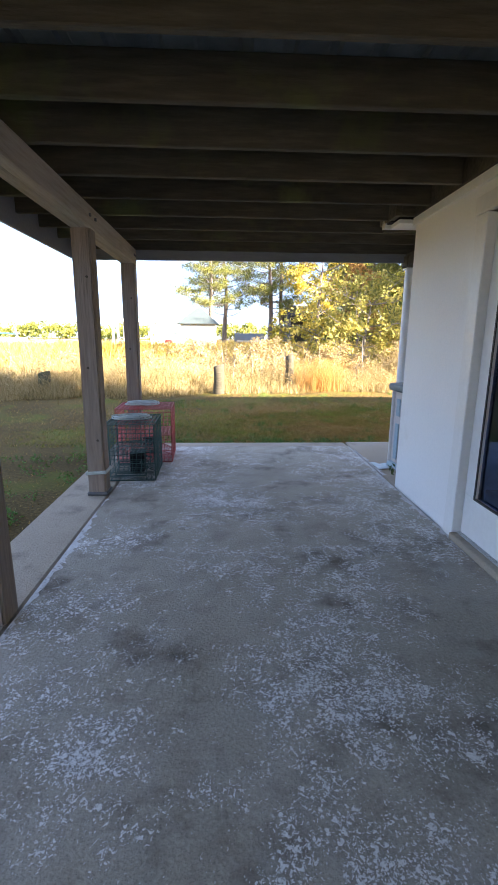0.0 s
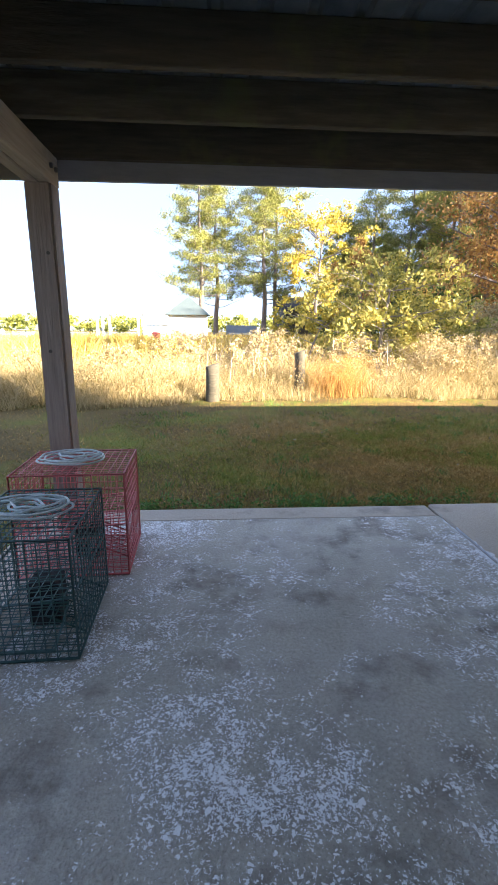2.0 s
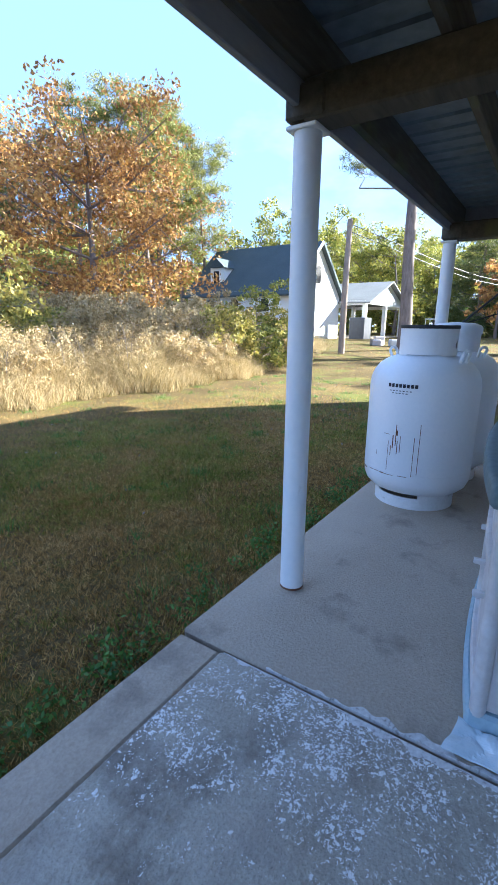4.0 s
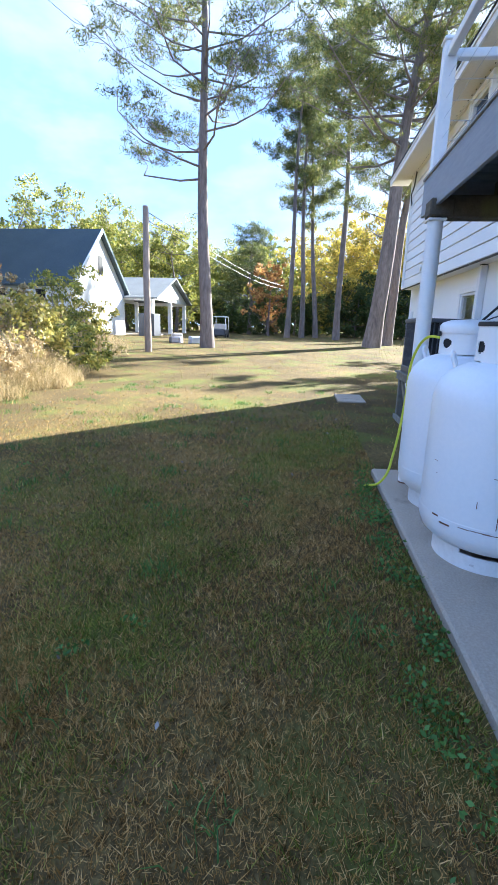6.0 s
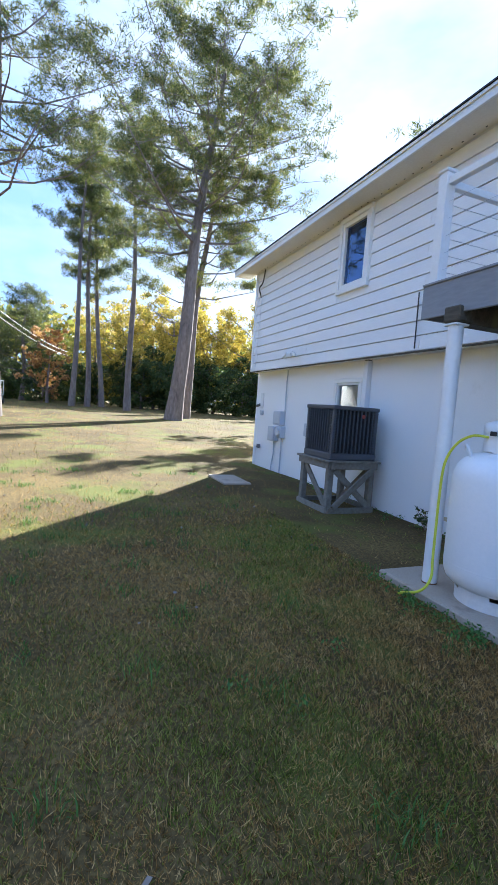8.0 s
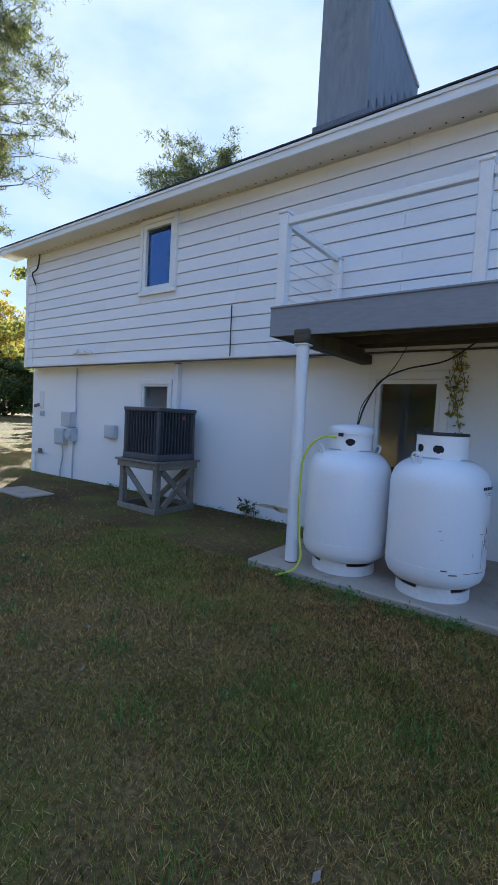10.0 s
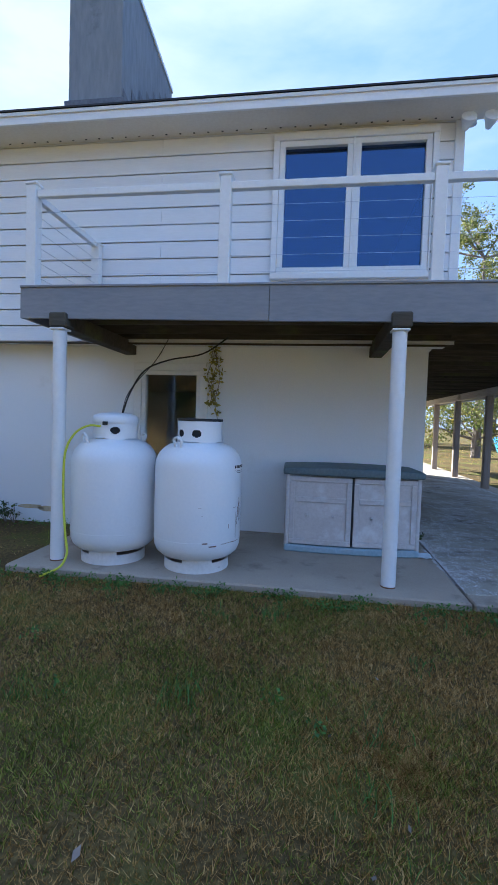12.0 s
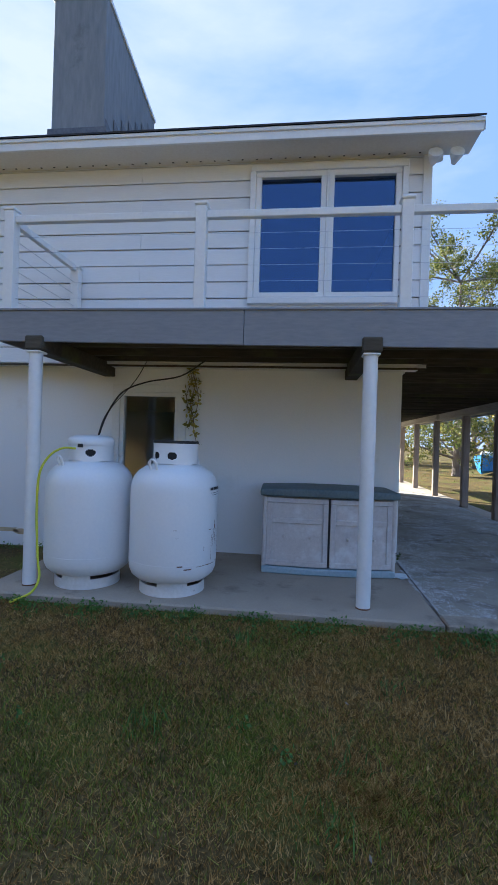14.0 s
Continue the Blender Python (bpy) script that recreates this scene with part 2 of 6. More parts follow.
M_AC = material("dark grey coated steel", [(0.3, (0.055, 0.060, 0.072)), (0.7, (0.095, 0.102, 0.12))], grain=60, large=3, rough=0.5, bump=0.05, metallic=0.2)
# also the black that stands for shade behind the siding and in the tank collars
M_ACIN = material("black coil and painted shade", [(0.3, (0.008, 0.008, 0.01)), (0.7, (0.02, 0.02, 0.022))], grain=80, rough=0.8, bump=0.2)
M_METER = material("grey meter box paint", [(0.3, (0.42, 0.46, 0.52)), (0.7, (0.55, 0.58, 0.62))], grain=40, large=4, rough=0.5, bump=0.05)
M_PVC = material("white plastic pipe", [(0.3, (0.68, 0.69, 0.70)), (0.7, (0.78, 0.78, 0.78))], grain=40, large=4, rough=0.4, bump=0.03)
M_GREENW = material("green coated wire", [(0.3, (0.012, 0.05, 0.045)), (0.7, (0.03, 0.10, 0.09))], grain=60, rough=0.5, bump=0)
M_REDW = material("red coated wire", [(0.3, (0.42, 0.07, 0.07)), (0.7, (0.60, 0.14, 0.13))], grain=60, rough=0.5, bump=0)
M_ROPE = material("pale rope", [(0.3, (0.36, 0.42, 0.40)), (0.7, (0.66, 0.70, 0.68))], grain=80, rough=0.8, bump=0.3)
M_ROOF = material("dark asphalt shingle", [(0.3, (0.025, 0.026, 0.03)), (0.7, (0.06, 0.06, 0.065))], grain=40, large=2, rough=0.95, bump=0.4)
M_CHIM = material("weathered grey chimney board", [(0.25, (0.17, 0.185, 0.20)), (0.6, (0.27, 0.285, 0.30)), (0.85, (0.34, 0.35, 0.36))], scale=(1, 1, 0.2), grain=14, large=1.6, rough=0.85, bump=0.15,
                  stain=(0.12, 0.125, 0.13), stain_scale=1.2, stain_at=0.6)
M_LEAD = material("dull flashing metal", [(0.3, (0.10, 0.10, 0.11)), (0.7, (0.2, 0.2, 0.21))], grain=20, rough=0.5, bump=0.1, metallic=0.5)
# the rooms' lack of light is put into this near-black colour
M_INSIDE = material("interior plaster with painted dimness", [(0.3, (0.035, 0.035, 0.04)), (0.7, (0.06, 0.06, 0.065))], grain=10, rough=0.9, bump=0.05)
# the blue of the reflected sky is put into the glass and specular tint
M_GLASS = glass("window glass with painted sky blue", (0.12, 0.20, 0.45), 2.1)
M_GLASS.node_tree.nodes["Principled BSDF"].inputs["Specular Tint"].default_value = (0.42, 0.62, 1.0, 1)
M_GLASS_LOW = glass("clear window glass", (0.75, 0.80, 0.80), 1.8)
M_CABLE = material("steel cable", [(0.3, (0.45, 0.46, 0.48)), (0.7, (0.6, 0.6, 0.62))], grain=60, rough=0.35, bump=0, metallic=0.8)
M_LAWN = material("lawn grass", [(0.14, (0.045, 0.032, 0.010)), (0.31, (0.18, 0.102, 0.027)), (0.47, (0.34, 0.19, 0.052)), (0.63, (0.52, 0.315, 0.105)), (0.84, (0.74, 0.51, 0.22))], grain=17.0, large=1.1, rough=0.9, bump=0,
                  vary=0.62, island=True, through_light=0.25)
M_GREEN = material("green lawn grass", [(0.16, (0.038, 0.052, 0.009)), (0.42, (0.13, 0.17, 0.022)), (0.65, (0.26, 0.28, 0.042)), (0.86, (0.42, 0.39, 0.10))], grain=3.0, large=0.8, rough=0.9, bump=0,
                   vary=0.7, island=True, through_light=0.3)
for m in (M_LAWN, M_GREEN, M_SOIL):
    m.node_tree.nodes["Principled BSDF"].inputs["Specular IOR Level"].default_value = 0.12
M_WEED = material("green weed leaves", [(0.3, (0.055, 0.13, 0.022)), (0.7, (0.14, 0.26, 0.05))], grain=4, large=1, rough=0.6, bump=0, vary=0.5, island=True, through_light=0.3)
M_HAY = material("dry tall grass", [(0.2, (0.15, 0.125, 0.045)), (0.45, (0.38, 0.285, 0.13)), (0.75, (0.58, 0.46, 0.26))], grain=1.2, large=0.25, rough=0.8, bump=0, vary=0.5, island=True, through_light=0.35)
M_MARSH = material("golden marsh grass", [(0.2, (0.34, 0.25, 0.05)), (0.5, (0.58, 0.40, 0.09)), (0.8, (0.70, 0.54, 0.20))], grain=0.6, large=0.12, rough=0.8, bump=0, vary=0.5, island=True, through_light=0.35)
M_RUSSET = material("orange dry stems", [(0.3, (0.36, 0.19, 0.06)), (0.7, (0.64, 0.39, 0.13))], grain=3, rough=0.8, bump=0, vary=0.5, island=True, through_light=0.35)
M_BARK = material("pine bark", [(0.25, (0.075, 0.06, 0.055)), (0.5, (0.19, 0.155, 0.14)), (0.8, (0.34, 0.29, 0.26))], scale=(1, 1, 0.25), grain=9, large=2, rough=0.95, bump=0.8)
M_TWIG = material("grey twigs", [(0.3, (0.16, 0.13, 0.11)), (0.7, (0.34, 0.30, 0.26))], grain=9, rough=0.9, bump=0.2, vary=0.3, island=True)


def leaves(name, a, b, c):
    return material(name, [(0.22, a), (0.5, b), (0.8, c)], grain=1.6, large=0.3, rough=0.65, bump=0, vary=0.55, island=True, through_light=0.35)


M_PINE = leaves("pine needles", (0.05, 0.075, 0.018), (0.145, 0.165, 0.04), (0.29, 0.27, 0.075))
# same needles again: sunlight, then backlit shade, put into the base colour
M_PINE_SUN = leaves("sun-toned pine needles", (0.08, 0.105, 0.022), (0.22, 0.235, 0.05), (0.40, 0.36, 0.10))
M_PINE_SHADE = leaves("shade-toned pine needles", (0.035, 0.055, 0.014), (0.10, 0.125, 0.032), (0.21, 0.21, 0.06))
M_YELLOW = leaves("yellow autumn leaves", (0.19, 0.185, 0.03), (0.46, 0.365, 0.05), (0.68, 0.52, 0.09))
M_ORANGE = leaves("rust autumn leaves", (0.20, 0.095, 0.035), (0.43, 0.225, 0.07), (0.62, 0.40, 0.12))
M_OLIVE = leaves("olive leaves", (0.10, 0.13, 0.025), (0.27, 0.28, 0.05), (0.48, 0.42, 0.09))
M_SHRUB = leaves("yellow green shrub leaves", (0.17, 0.165, 0.034), (0.40, 0.355, 0.075), (0.60, 0.49, 0.14))
M_DARKLEAF = leaves("dark hedge leaves", (0.025, 0.05, 0.012), (0.06, 0.10, 0.024), (0.15, 0.17, 0.045))
M_BRUSH = leaves("dry tan brush leaves", (0.26, 0.19, 0.08), (0.46, 0.345, 0.165), (0.62, 0.50, 0.29))
M_WATER = material("river water", [(0.3, (0.02, 0.06, 0.12)), (0.7, (0.05, 0.12, 0.2))], grain=0.5, rough=0.12, bump=0.1, bump_scale=2)
M_BOATBLUE = material("blue boat paint", [(0.3, (0.02, 0.16, 0.42)), (0.7, (0.05, 0.26, 0.55))], grain=10, rough=0.4, bump=0.03)
M_NROOF = material("slate grey shingle roof", [(0.3, (0.045, 0.065, 0.075)), (0.7, (0.085, 0.11, 0.12))], grain=12, large=0.6, rough=0.9, bump=0.3)
M_CPROOF = material("pale grey shingle roof", [(0.3, (0.14, 0.15, 0.15)), (0.7, (0.22, 0.23, 0.23))], grain=12, large=0.6, rough=0.9, bump=0.3)


# ---------------------------------------------------------------- building helpers
def part(name, bm, mat, parent=None, label="", smooth=False):
    me = bpy.data.meshes.new(name)
    bm.normal_update()
    bm.to_mesh(me)
    bm.free()
    me.materials.append(mat)
    if smooth:
        me.polygons.foreach_set("use_smooth", [True] * len(me.polygons))
        me.set_sharp_from_angle(angle=radians(40))
    ob = new(name, me)
    if parent:
        ob.parent = parent
    if label:
        tagged(ob, label)
    return ob


def thing(name, label, category, group="", kind="", at=(0, 0, 0), turn=0):
    ob = new(name)
    ob.empty_display_size = 0.1
    ob.matrix_basis = pose(*at, 0, 0, turn)
    return tagged(ob, label, category, group, kind)


def block(x0, x1, y0, y1, z0, z1, bevel=0.0, bm=None, segments=1):
    b = bmesh.new()
    bmesh.ops.create_cube(b, size=1, matrix=Matrix.LocRotScale(((x0 + x1) / 2, (y0 + y1) / 2, (z0 + z1) / 2), None, (abs(x1 - x0), abs(y1 - y0), abs(z1 - z0))))
    if bevel:
        bmesh.ops.bevel(b, geom=b.edges[:], offset=bevel, segments=segments, profile=0.6, affect="EDGES")
    return joined(bm, b) if bm else b


def joined(bm, b):
    me = bpy.data.meshes.new("tmp")
    b.to_mesh(me)
    b.free()
    bm.from_mesh(me)
    bpy.data.meshes.remove(me)
    return bm


def moved(bm, m):
    bmesh.ops.transform(bm, matrix=m, verts=bm.verts)
    return bm


def bar(p, q, w, h, bevel=0.004, bm=None):
    """A timber of section w x h from p to q."""
    p, q = Vector(p), Vector(q)
    b = block(-w / 2, w / 2, -h / 2, h / 2, 0, (q - p).length, bevel)
    moved(b, Matrix.Translation(p) @ (q - p).to_track_quat("Z", "Y").to_matrix().to_4x4())
    return joined(bm, b) if bm else b


def tube(bm, pts, radii, seg=8, caps=True):
    """A round tube along points, with one radius or a radius for each."""
    pts = [Vector(p) for p in pts]
    if isinstance(radii, (int, float)):
        radii = [radii] * len(pts)
    rings, side = [], None
    for i, p in enumerate(pts):
        d = (pts[min(i + 1, len(pts) - 1)] - pts[max(i - 1, 0)]).normalized()
        if side is None:
            side = d.orthogonal().normalized()
        side = (side - d * side.dot(d)).normalized()
        up = d.cross(side)
        rings.append([bm.verts.new(p + (side * math.cos(a) + up * math.sin(a)) * radii[i]) for a in (2 * math.pi * k / seg for k in range(seg))])
    for a, b in zip(rings, rings[1:]):
        for k in range(seg):
            bm.faces.new((a[k], a[(k + 1) % seg], b[(k + 1) % seg], b[k]))
    if caps:
        bm.faces.new(rings[0][::-1])
        bm.faces.new(rings[-1])
    return bm


def lathe(bm, profile, seg=40):
    rings = [[bm.verts.new((r * math.cos(2 * math.pi * k / seg), r * math.sin(2 * math.pi * k / seg), z)) for k in range(seg)] for r, z in profile]
    for a, b in zip(rings, rings[1:]):
        for k in range(seg):
            bm.faces.new((a[k], a[(k + 1) % seg], b[(k + 1) % seg], b[k]))
    return bm


def curve_points(pts, n=6):
    """Points along a smooth line through pts."""
    pts = [Vector(p) for p in pts]
    ext = [pts[0] * 2 - pts[1], *pts, pts[-1] * 2 - pts[-2]]
    out = []
    for i in range(1, len(ext) - 2):
        a, b, c, d = ext[i - 1:i + 3]
        for k in range(n):
            t = k / n
            out.append(0.5 * (2 * b + (c - a) * t + (2 * a - 5 * b + 4 * c - d) * t * t + (3 * b - a - 3 * c + d) * t ** 3))
    return [*out, pts[-1]]


def mesh_from(name, verts, faces, mat, parent=None, smooth=False):
    me = bpy.data.meshes.new(name)
    n, k = faces.shape
    me.vertices.add(len(verts))
    me.vertices.foreach_set("co", np.ascontiguousarray(verts, dtype=np.float32).ravel())
    me.loops.add(n * k)
    me.loops.foreach_set("vertex_index", np.ascontiguousarray(faces, dtype=np.int32).ravel())
    me.polygons.add(n)
    me.polygons.foreach_set("loop_start", np.arange(0, n * k, k, dtype=np.int32))
    me.polygons.foreach_set("loop_total", np.full(n, k, dtype=np.int32))
    me.update(calc_edges=True)
    me.materials.append(mat)
    ob = new(name, me)
    if parent:
        ob.parent = parent
    return ob


def wall_boxes(x0, x1, z0, z1, y0, y1, openings):
    """A wall along x with openings (xa, xb, za, zb) cut through."""
    bm = bmesh.new()
    xs = sorted({x0, x1, *[v for o in openings for v in o[:2]]})
    for a, b in zip(xs, xs[1:]):
        holes = sorted((o[2], o[3]) for o in openings if o[0] <= a and o[1] >= b)
        z = z0
        for lo, hi in holes:
            if lo > z:
                block(a, b, y0, y1, z, lo, bm=bm)
            z = hi
        if z < z1:
            block(a, b, y0, y1, z, z1, bm=bm)
    bmesh.ops.remove_doubles(bm, verts=bm.verts, dist=1e-4)
    return bm


# ---------------------------------------------------------------- ground
rng = np.random.default_rng(7)


def ground_z(x, y):
    """Flat round the house, with a slow rise towards the neighbour's and small hollows."""
    x, y = np.asarray(x, float), np.asarray(y, float)
    rise = 0.33 * np.clip((x - 13) / 22, 0, 1) ** 1.3
    wave = 0.02 * np.sin(x * 0.9 + 1.3) * np.sin(y * 0.8) * np.clip((np.hypot(x - 3, y - 6) - 2) / 6, 0, 1)
    return -0.06 + rise + wave


def in_slab(x, y, e=0.0):
    return ((x > -0.72 - e) & (x < 2.36 + e) & (y > -9 - e) & (y < 7.15 + e)) | ((x >= 2.3) & (x < 6.44 + e) & (y > 5.2) & (y < 7.16 + e)) | ((x > 2.2 - e) & (x < 14.2 + e) & (y < 5.3 + e) & (y > -5))


gx = np.concatenate([[-3000, -900, -300, -120, -60, -35], np.arange(-24, 60, 0.75), [75, 110, 200, 500, 1200, 3000]])
gy = np.concatenate([[-3000, -900, -300, -100, -50, -30], np.arange(-20, 34, 0.75), [45, 60, 100, 250, 700, 3000]])
GX, GY = np.meshgrid(gx, gy)
gv = np.stack([GX, GY, ground_z(GX, GY)], -1).reshape(-1, 3)
ii = np.arange(len(gx) * len(gy)).reshape(len(gy), len(gx))
gf = np.stack([ii[:-1, :-1], ii[:-1, 1:], ii[1:, 1:], ii[1:, :-1]], -1).reshape(-1, 4)
tagged(mesh_from("ground", gv, gf, M_SOIL), "patchy brown and green lawn soil", "ground", kind="structure")

# slabs: the patio, its west strip beyond the joint, the north border, and the strip by the tanks
slab = part("patio_floor", block(-0.285, 2.337, -9, 6.92, -0.3, 0.0, 0.008), M_SLAB)
tagged(slab, "grey concrete patio floor with worn white paint", "patio", kind="structure")
tagged(part("patio_border", block(-0.285, 2.337, 6.922, 7.15, -0.3, -0.004, 0.012), M_CONC), "bare concrete border of the patio", "patio", kind="structure")
tagged(part("patio_strip", block(-0.72, -0.30, -9, 7.15, -0.3, -0.003, 0.012), M_CONC), "bare concrete strip under the timber posts", "patio", kind="structure")
tagged(part("side_slab", block(2.358, 6.44, 5.2, 7.16, -0.3, 0.002, 0.014), M_CONC), "bare beige concrete slab beside the house", "patio", kind="structure")
# filled joint with ragged white edges
def ragged(x0, y0, y1, out, top):
    """A strip of filler from x0 towards out, of uneven width."""
    bm = bmesh.new()
    n = int((y1 - y0) / 0.012)
    prev = None
    for k in range(n + 1):
        y = y0 + (y1 - y0) * k / n
        w = max(0.003, 0.020 + 0.040 * noise.noise(Vector((y * 2.3, x0, 0))) + 0.040 * noise.noise(Vector((y * 17, x0, 4))))
        cur = [bm.verts.new((x0, y, -0.02)), bm.verts.new((x0, y, top)), bm.verts.new((x0 + out * w, y, top)), bm.verts.new((x0 + out * w, y, -0.02))]
        if prev:
            for a in range(4):
                bm.faces.new((prev[a], prev[(a + 1) % 4], cur[(a + 1) % 4], cur[a]))
        prev = cur
    bmesh.ops.recalc_face_normals(bm, faces=bm.faces)
    return bm


for x0, y0, y1, o, top in ((2.3365, 3.2, 6.9, -1, 0.0015), (-0.2855, -3, 4.95, 1, 0.0015), (2.359, 5.6, 6.7, 1, 0.0035)):
    tagged(part("joint_filler", ragged(x0, y0, y1, o, top), M_FILL), "ragged white filler along a slab joint", "joint filler", kind="structure")

# ---------------------------------------------------------------- house
YL, YU, XL, XU, XE = 5.27, 5.535, 2.36, 2.16, 14.1
Z1, Z2 = 2.33, 4.768
lower_open = [(5.12, 5.90, 0.04, 2.02), (9.66, 10.34, 1.16, 1.96)]
tagged(part("wall_lower_north", wall_boxes(XL, 14.2, -0.25, Z1 + 0.02, YL - 0.2, YL, lower_open), M_WALL), "white painted block lower wall", "wall", kind="structure")
bm = wall_boxes(-4.5, YL - 0.2, -0.25, Z1 + 0.02, -0.2, 0, [(2.05, 4.12, 0.05, 2.12)])
moved(bm, Matrix.Translation((XL, 0, 0)) @ Matrix(((0, -1, 0, 0), (1, 0, 0, 0), (0, 0, 1, 0), (0, 0, 0, 1))))
bmesh.ops.recalc_face_normals(bm, faces=bm.faces)
tagged(part("wall_lower_west", bm, M_WALL), "white painted block wall beside the patio", "wall", kind="structure")
tagged(part("wall_lower_back", block(XL, 14.2, -4.7, -4.5, -0.25, Z1 + 0.02), M_WALL), "white painted back wall", "wall", kind="structure")
tagged(part("wall_lower_east", block(14.0, 14.2, -4.5, YL - 0.2, -0.25, Z1 + 0.02), M_WALL), "white painted end wall", "wall", kind="structure")
tagged(part("floor_lower", block(XL + 0.2, 14.0, -4.5, YL - 0.2, -0.25, 0.02), M_INSIDE), "interior floor, coloured dark as an unlit room", "floor", kind="structure")
tagged(part("floor_upper", block(XL + 0.001, XE, -4.7, YL - 0.002, Z1 + 0.021, Z1 + 0.25), M_SOFFIT), "upper storey floor with cream underside", "floor", kind="structure")
W3, W1 = (2.50, 4.17, 3.13, 4.64), (9.40, 10.14, 3.54, 4.67)
# black added behind the board gaps, in place of the shadows under the laps
tagged(part("wall_upper_north", wall_boxes(XU + 0.01, XE - 0.01, Z1 + 0.02, Z2 + 0.1, YU - 0.16, YU - 0.045, [W3, W1]), M_ACIN), "wall core coloured black to draw shadow lines between the siding boards", "wall", kind="structure")
tagged(part("overhang_soffit", block(XU + 0.05, XE, YL + 0.002, YU - 0.021, Z1 - 0.012, Z1 + 0.019, 0.003), M_TRIM), "white underside of the overhanging upper storey", "soffit", kind="structure")
tagged(part("wall_upper_west", block(XU, XU + 0.15, -4.7, YU - 0.165, 2.606, Z2 + 0.1), M_SIDING), "white upper wall above the patio", "wall", kind="structure")
tagged(part("wall_upper_east", block(XE - 0.15, XE, -4.7, YU - 0.165, Z1 + 0.02, Z2 + 0.1), M_SIDING), "white upper end wall", "wall", kind="structure")
tagged(part("wall_upper_back", block(XU + 0.15, XE - 0.15, -4.7, -4.55, Z1 + 0.02, Z2 + 0.1), M_SIDING), "white upper back wall", "wall", kind="structure")
tagged(part("ceiling", block(XU + 0.15, XE - 0.15, -4.55, YU - 0.17, Z2 - 0.05, Z2 + 0.02), M_INSIDE), "interior ceiling, coloured dark as an unlit room", "ceiling", kind="structure")

# roof: two slopes with eaves, fascia, soffit
roof = thing("roof", "low pitched dark shingle roof with white fascia", "roof", kind="structure")
EY, EX0, EX1, RY, RZ = 5.95, 1.74, 14.65, 0.45, 8.55
bm = bmesh.new()
for s in (1, -1):
    ye = RY + s * (EY - RY)
    v = [bm.verts.new(c) for c in ((EX0, ye + s * 0.03, 4.91), (EX1, ye + s * 0.03, 4.91), (EX1, RY, RZ), (EX0, RY, RZ), (EX0, ye + s * 0.03, 4.89), (EX1, ye + s * 0.03, 4.89), (EX1, RY, RZ - 0.06), (EX0, RY, RZ - 0.06))]
    for q in ((0, 1, 2, 3), (7, 6, 5, 4), (0, 4, 5, 1), (0, 3, 7, 4), (1, 5, 6, 2)):
        bm.faces.new([v[i] for i in q])
part("roof_sheet", bm, M_ROOF, roof)
part("fascia", block(EX0 + 0.01, EX1 - 0.01, EY - 0.03, EY, 4.755, 4.888, 0.004), M_TRIM, roof, "white painted fascia board")
part("drip_moulding", block(EX0 + 0.005, EX1 - 0.005, EY + 0.001, EY + 0.018, 4.845, 4.888, 0.004), M_TRIM, roof)
part("soffit", block(EX0 + 0.02, EX1 - 0.02, YU - 0.02, EY - 0.032, 4.772, 4.792), M_SOFFIT, roof, "cream soffit board")
part("back_fascia", block(EX0 + 0.01, EX1 - 0.01, 2 * RY - EY, 2 * RY - EY + 0.03, 4.755, 4.888), M_TRIM, roof)
part("back_soffit", block(EX0 + 0.02, EX1 - 0.02, 2 * RY - EY + 0.03, -4.68, 4.772, 4.792), M_SOFFIT, roof)
for xr, xw in ((EX0, XU + 0.002), (EX1, XE - 0.002)):
    bm = bmesh.new()
    s = 0.03 if xr > 5 else -0.03
    tri = [(EY, 4.888), (RY, RZ - 0.062), (2 * RY - EY, 4.888), (2 * RY - EY, 4.755), (RY, RZ - 0.21), (EY, 4.755)]
    for lo in (0, 1):
        vs = [bm.verts.new((xr - lo * s, y, z)) for y, z in tri]
        bm.faces.new((vs[0], vs[1], vs[4], vs[5]))
        bm.faces.new((vs[1], vs[2], vs[3], vs[4]))
    part("rake_board", bm, M_TRIM, roof)
    bm = bmesh.new()
    vs = [bm.verts.new(c) for c in ((xw, EY - 0.6, Z2 + 0.05), (xw, RY, RZ - 0.2), (xw, 2 * RY - EY + 0.6, Z2 + 0.05))]
    bm.faces.new(vs)
    part("gable", bm, M_SIDING, roof)
    bm = bmesh.new()
    for y0, z0, y1, z1 in ((EY - 0.03, 4.785, RY, RZ - 0.19), (RY, RZ - 0.19, 2 * RY - EY + 0.03, 4.785)):
        vs = [bm.verts.new(c) for c in ((xr, y0, z0), (xw, y0, z0), (xw, y1, z1), (xr, y1, z1))]
        bm.faces.new(vs)
    part("rake_soffit", bm, M_SOFFIT, roof)
# small vents under the soffit's inner edge
for k in range(70):
    x = 2.3 + k * 0.17
    part("vent", block(x, x + 0.022, YU + 0.045, YU + 0.058, 4.766, 4.7715), M_ACIN, roof)

# chimney: upright front, sloping back
chimney = thing("chimney", "grey boarded chimney with sloping back and flashing", "chimney")
CX0, CX1, CYF, CYB, CZT = 6.69, 7.54, 4.35, 2.1, 8.13
bm = bmesh.new()
prof = [(CYF, 5.2), (CYF, CZT), (CYF - 0.10, CZT), (CYB, 7.77), (CYB, 5.2)]
a = [bm.verts.new((CX0, y, z)) for y, z in prof]
b = [bm.verts.new((CX1, y, z)) for y, z in prof]
bm.faces.new(a)
bm.faces.new(b[::-1])
for i in range(5):
    bm.faces.new((a[i], b[i], b[(i + 1) % 5], a[(i + 1) % 5]))
bmesh.ops.recalc_face_normals(bm, faces=bm.faces)
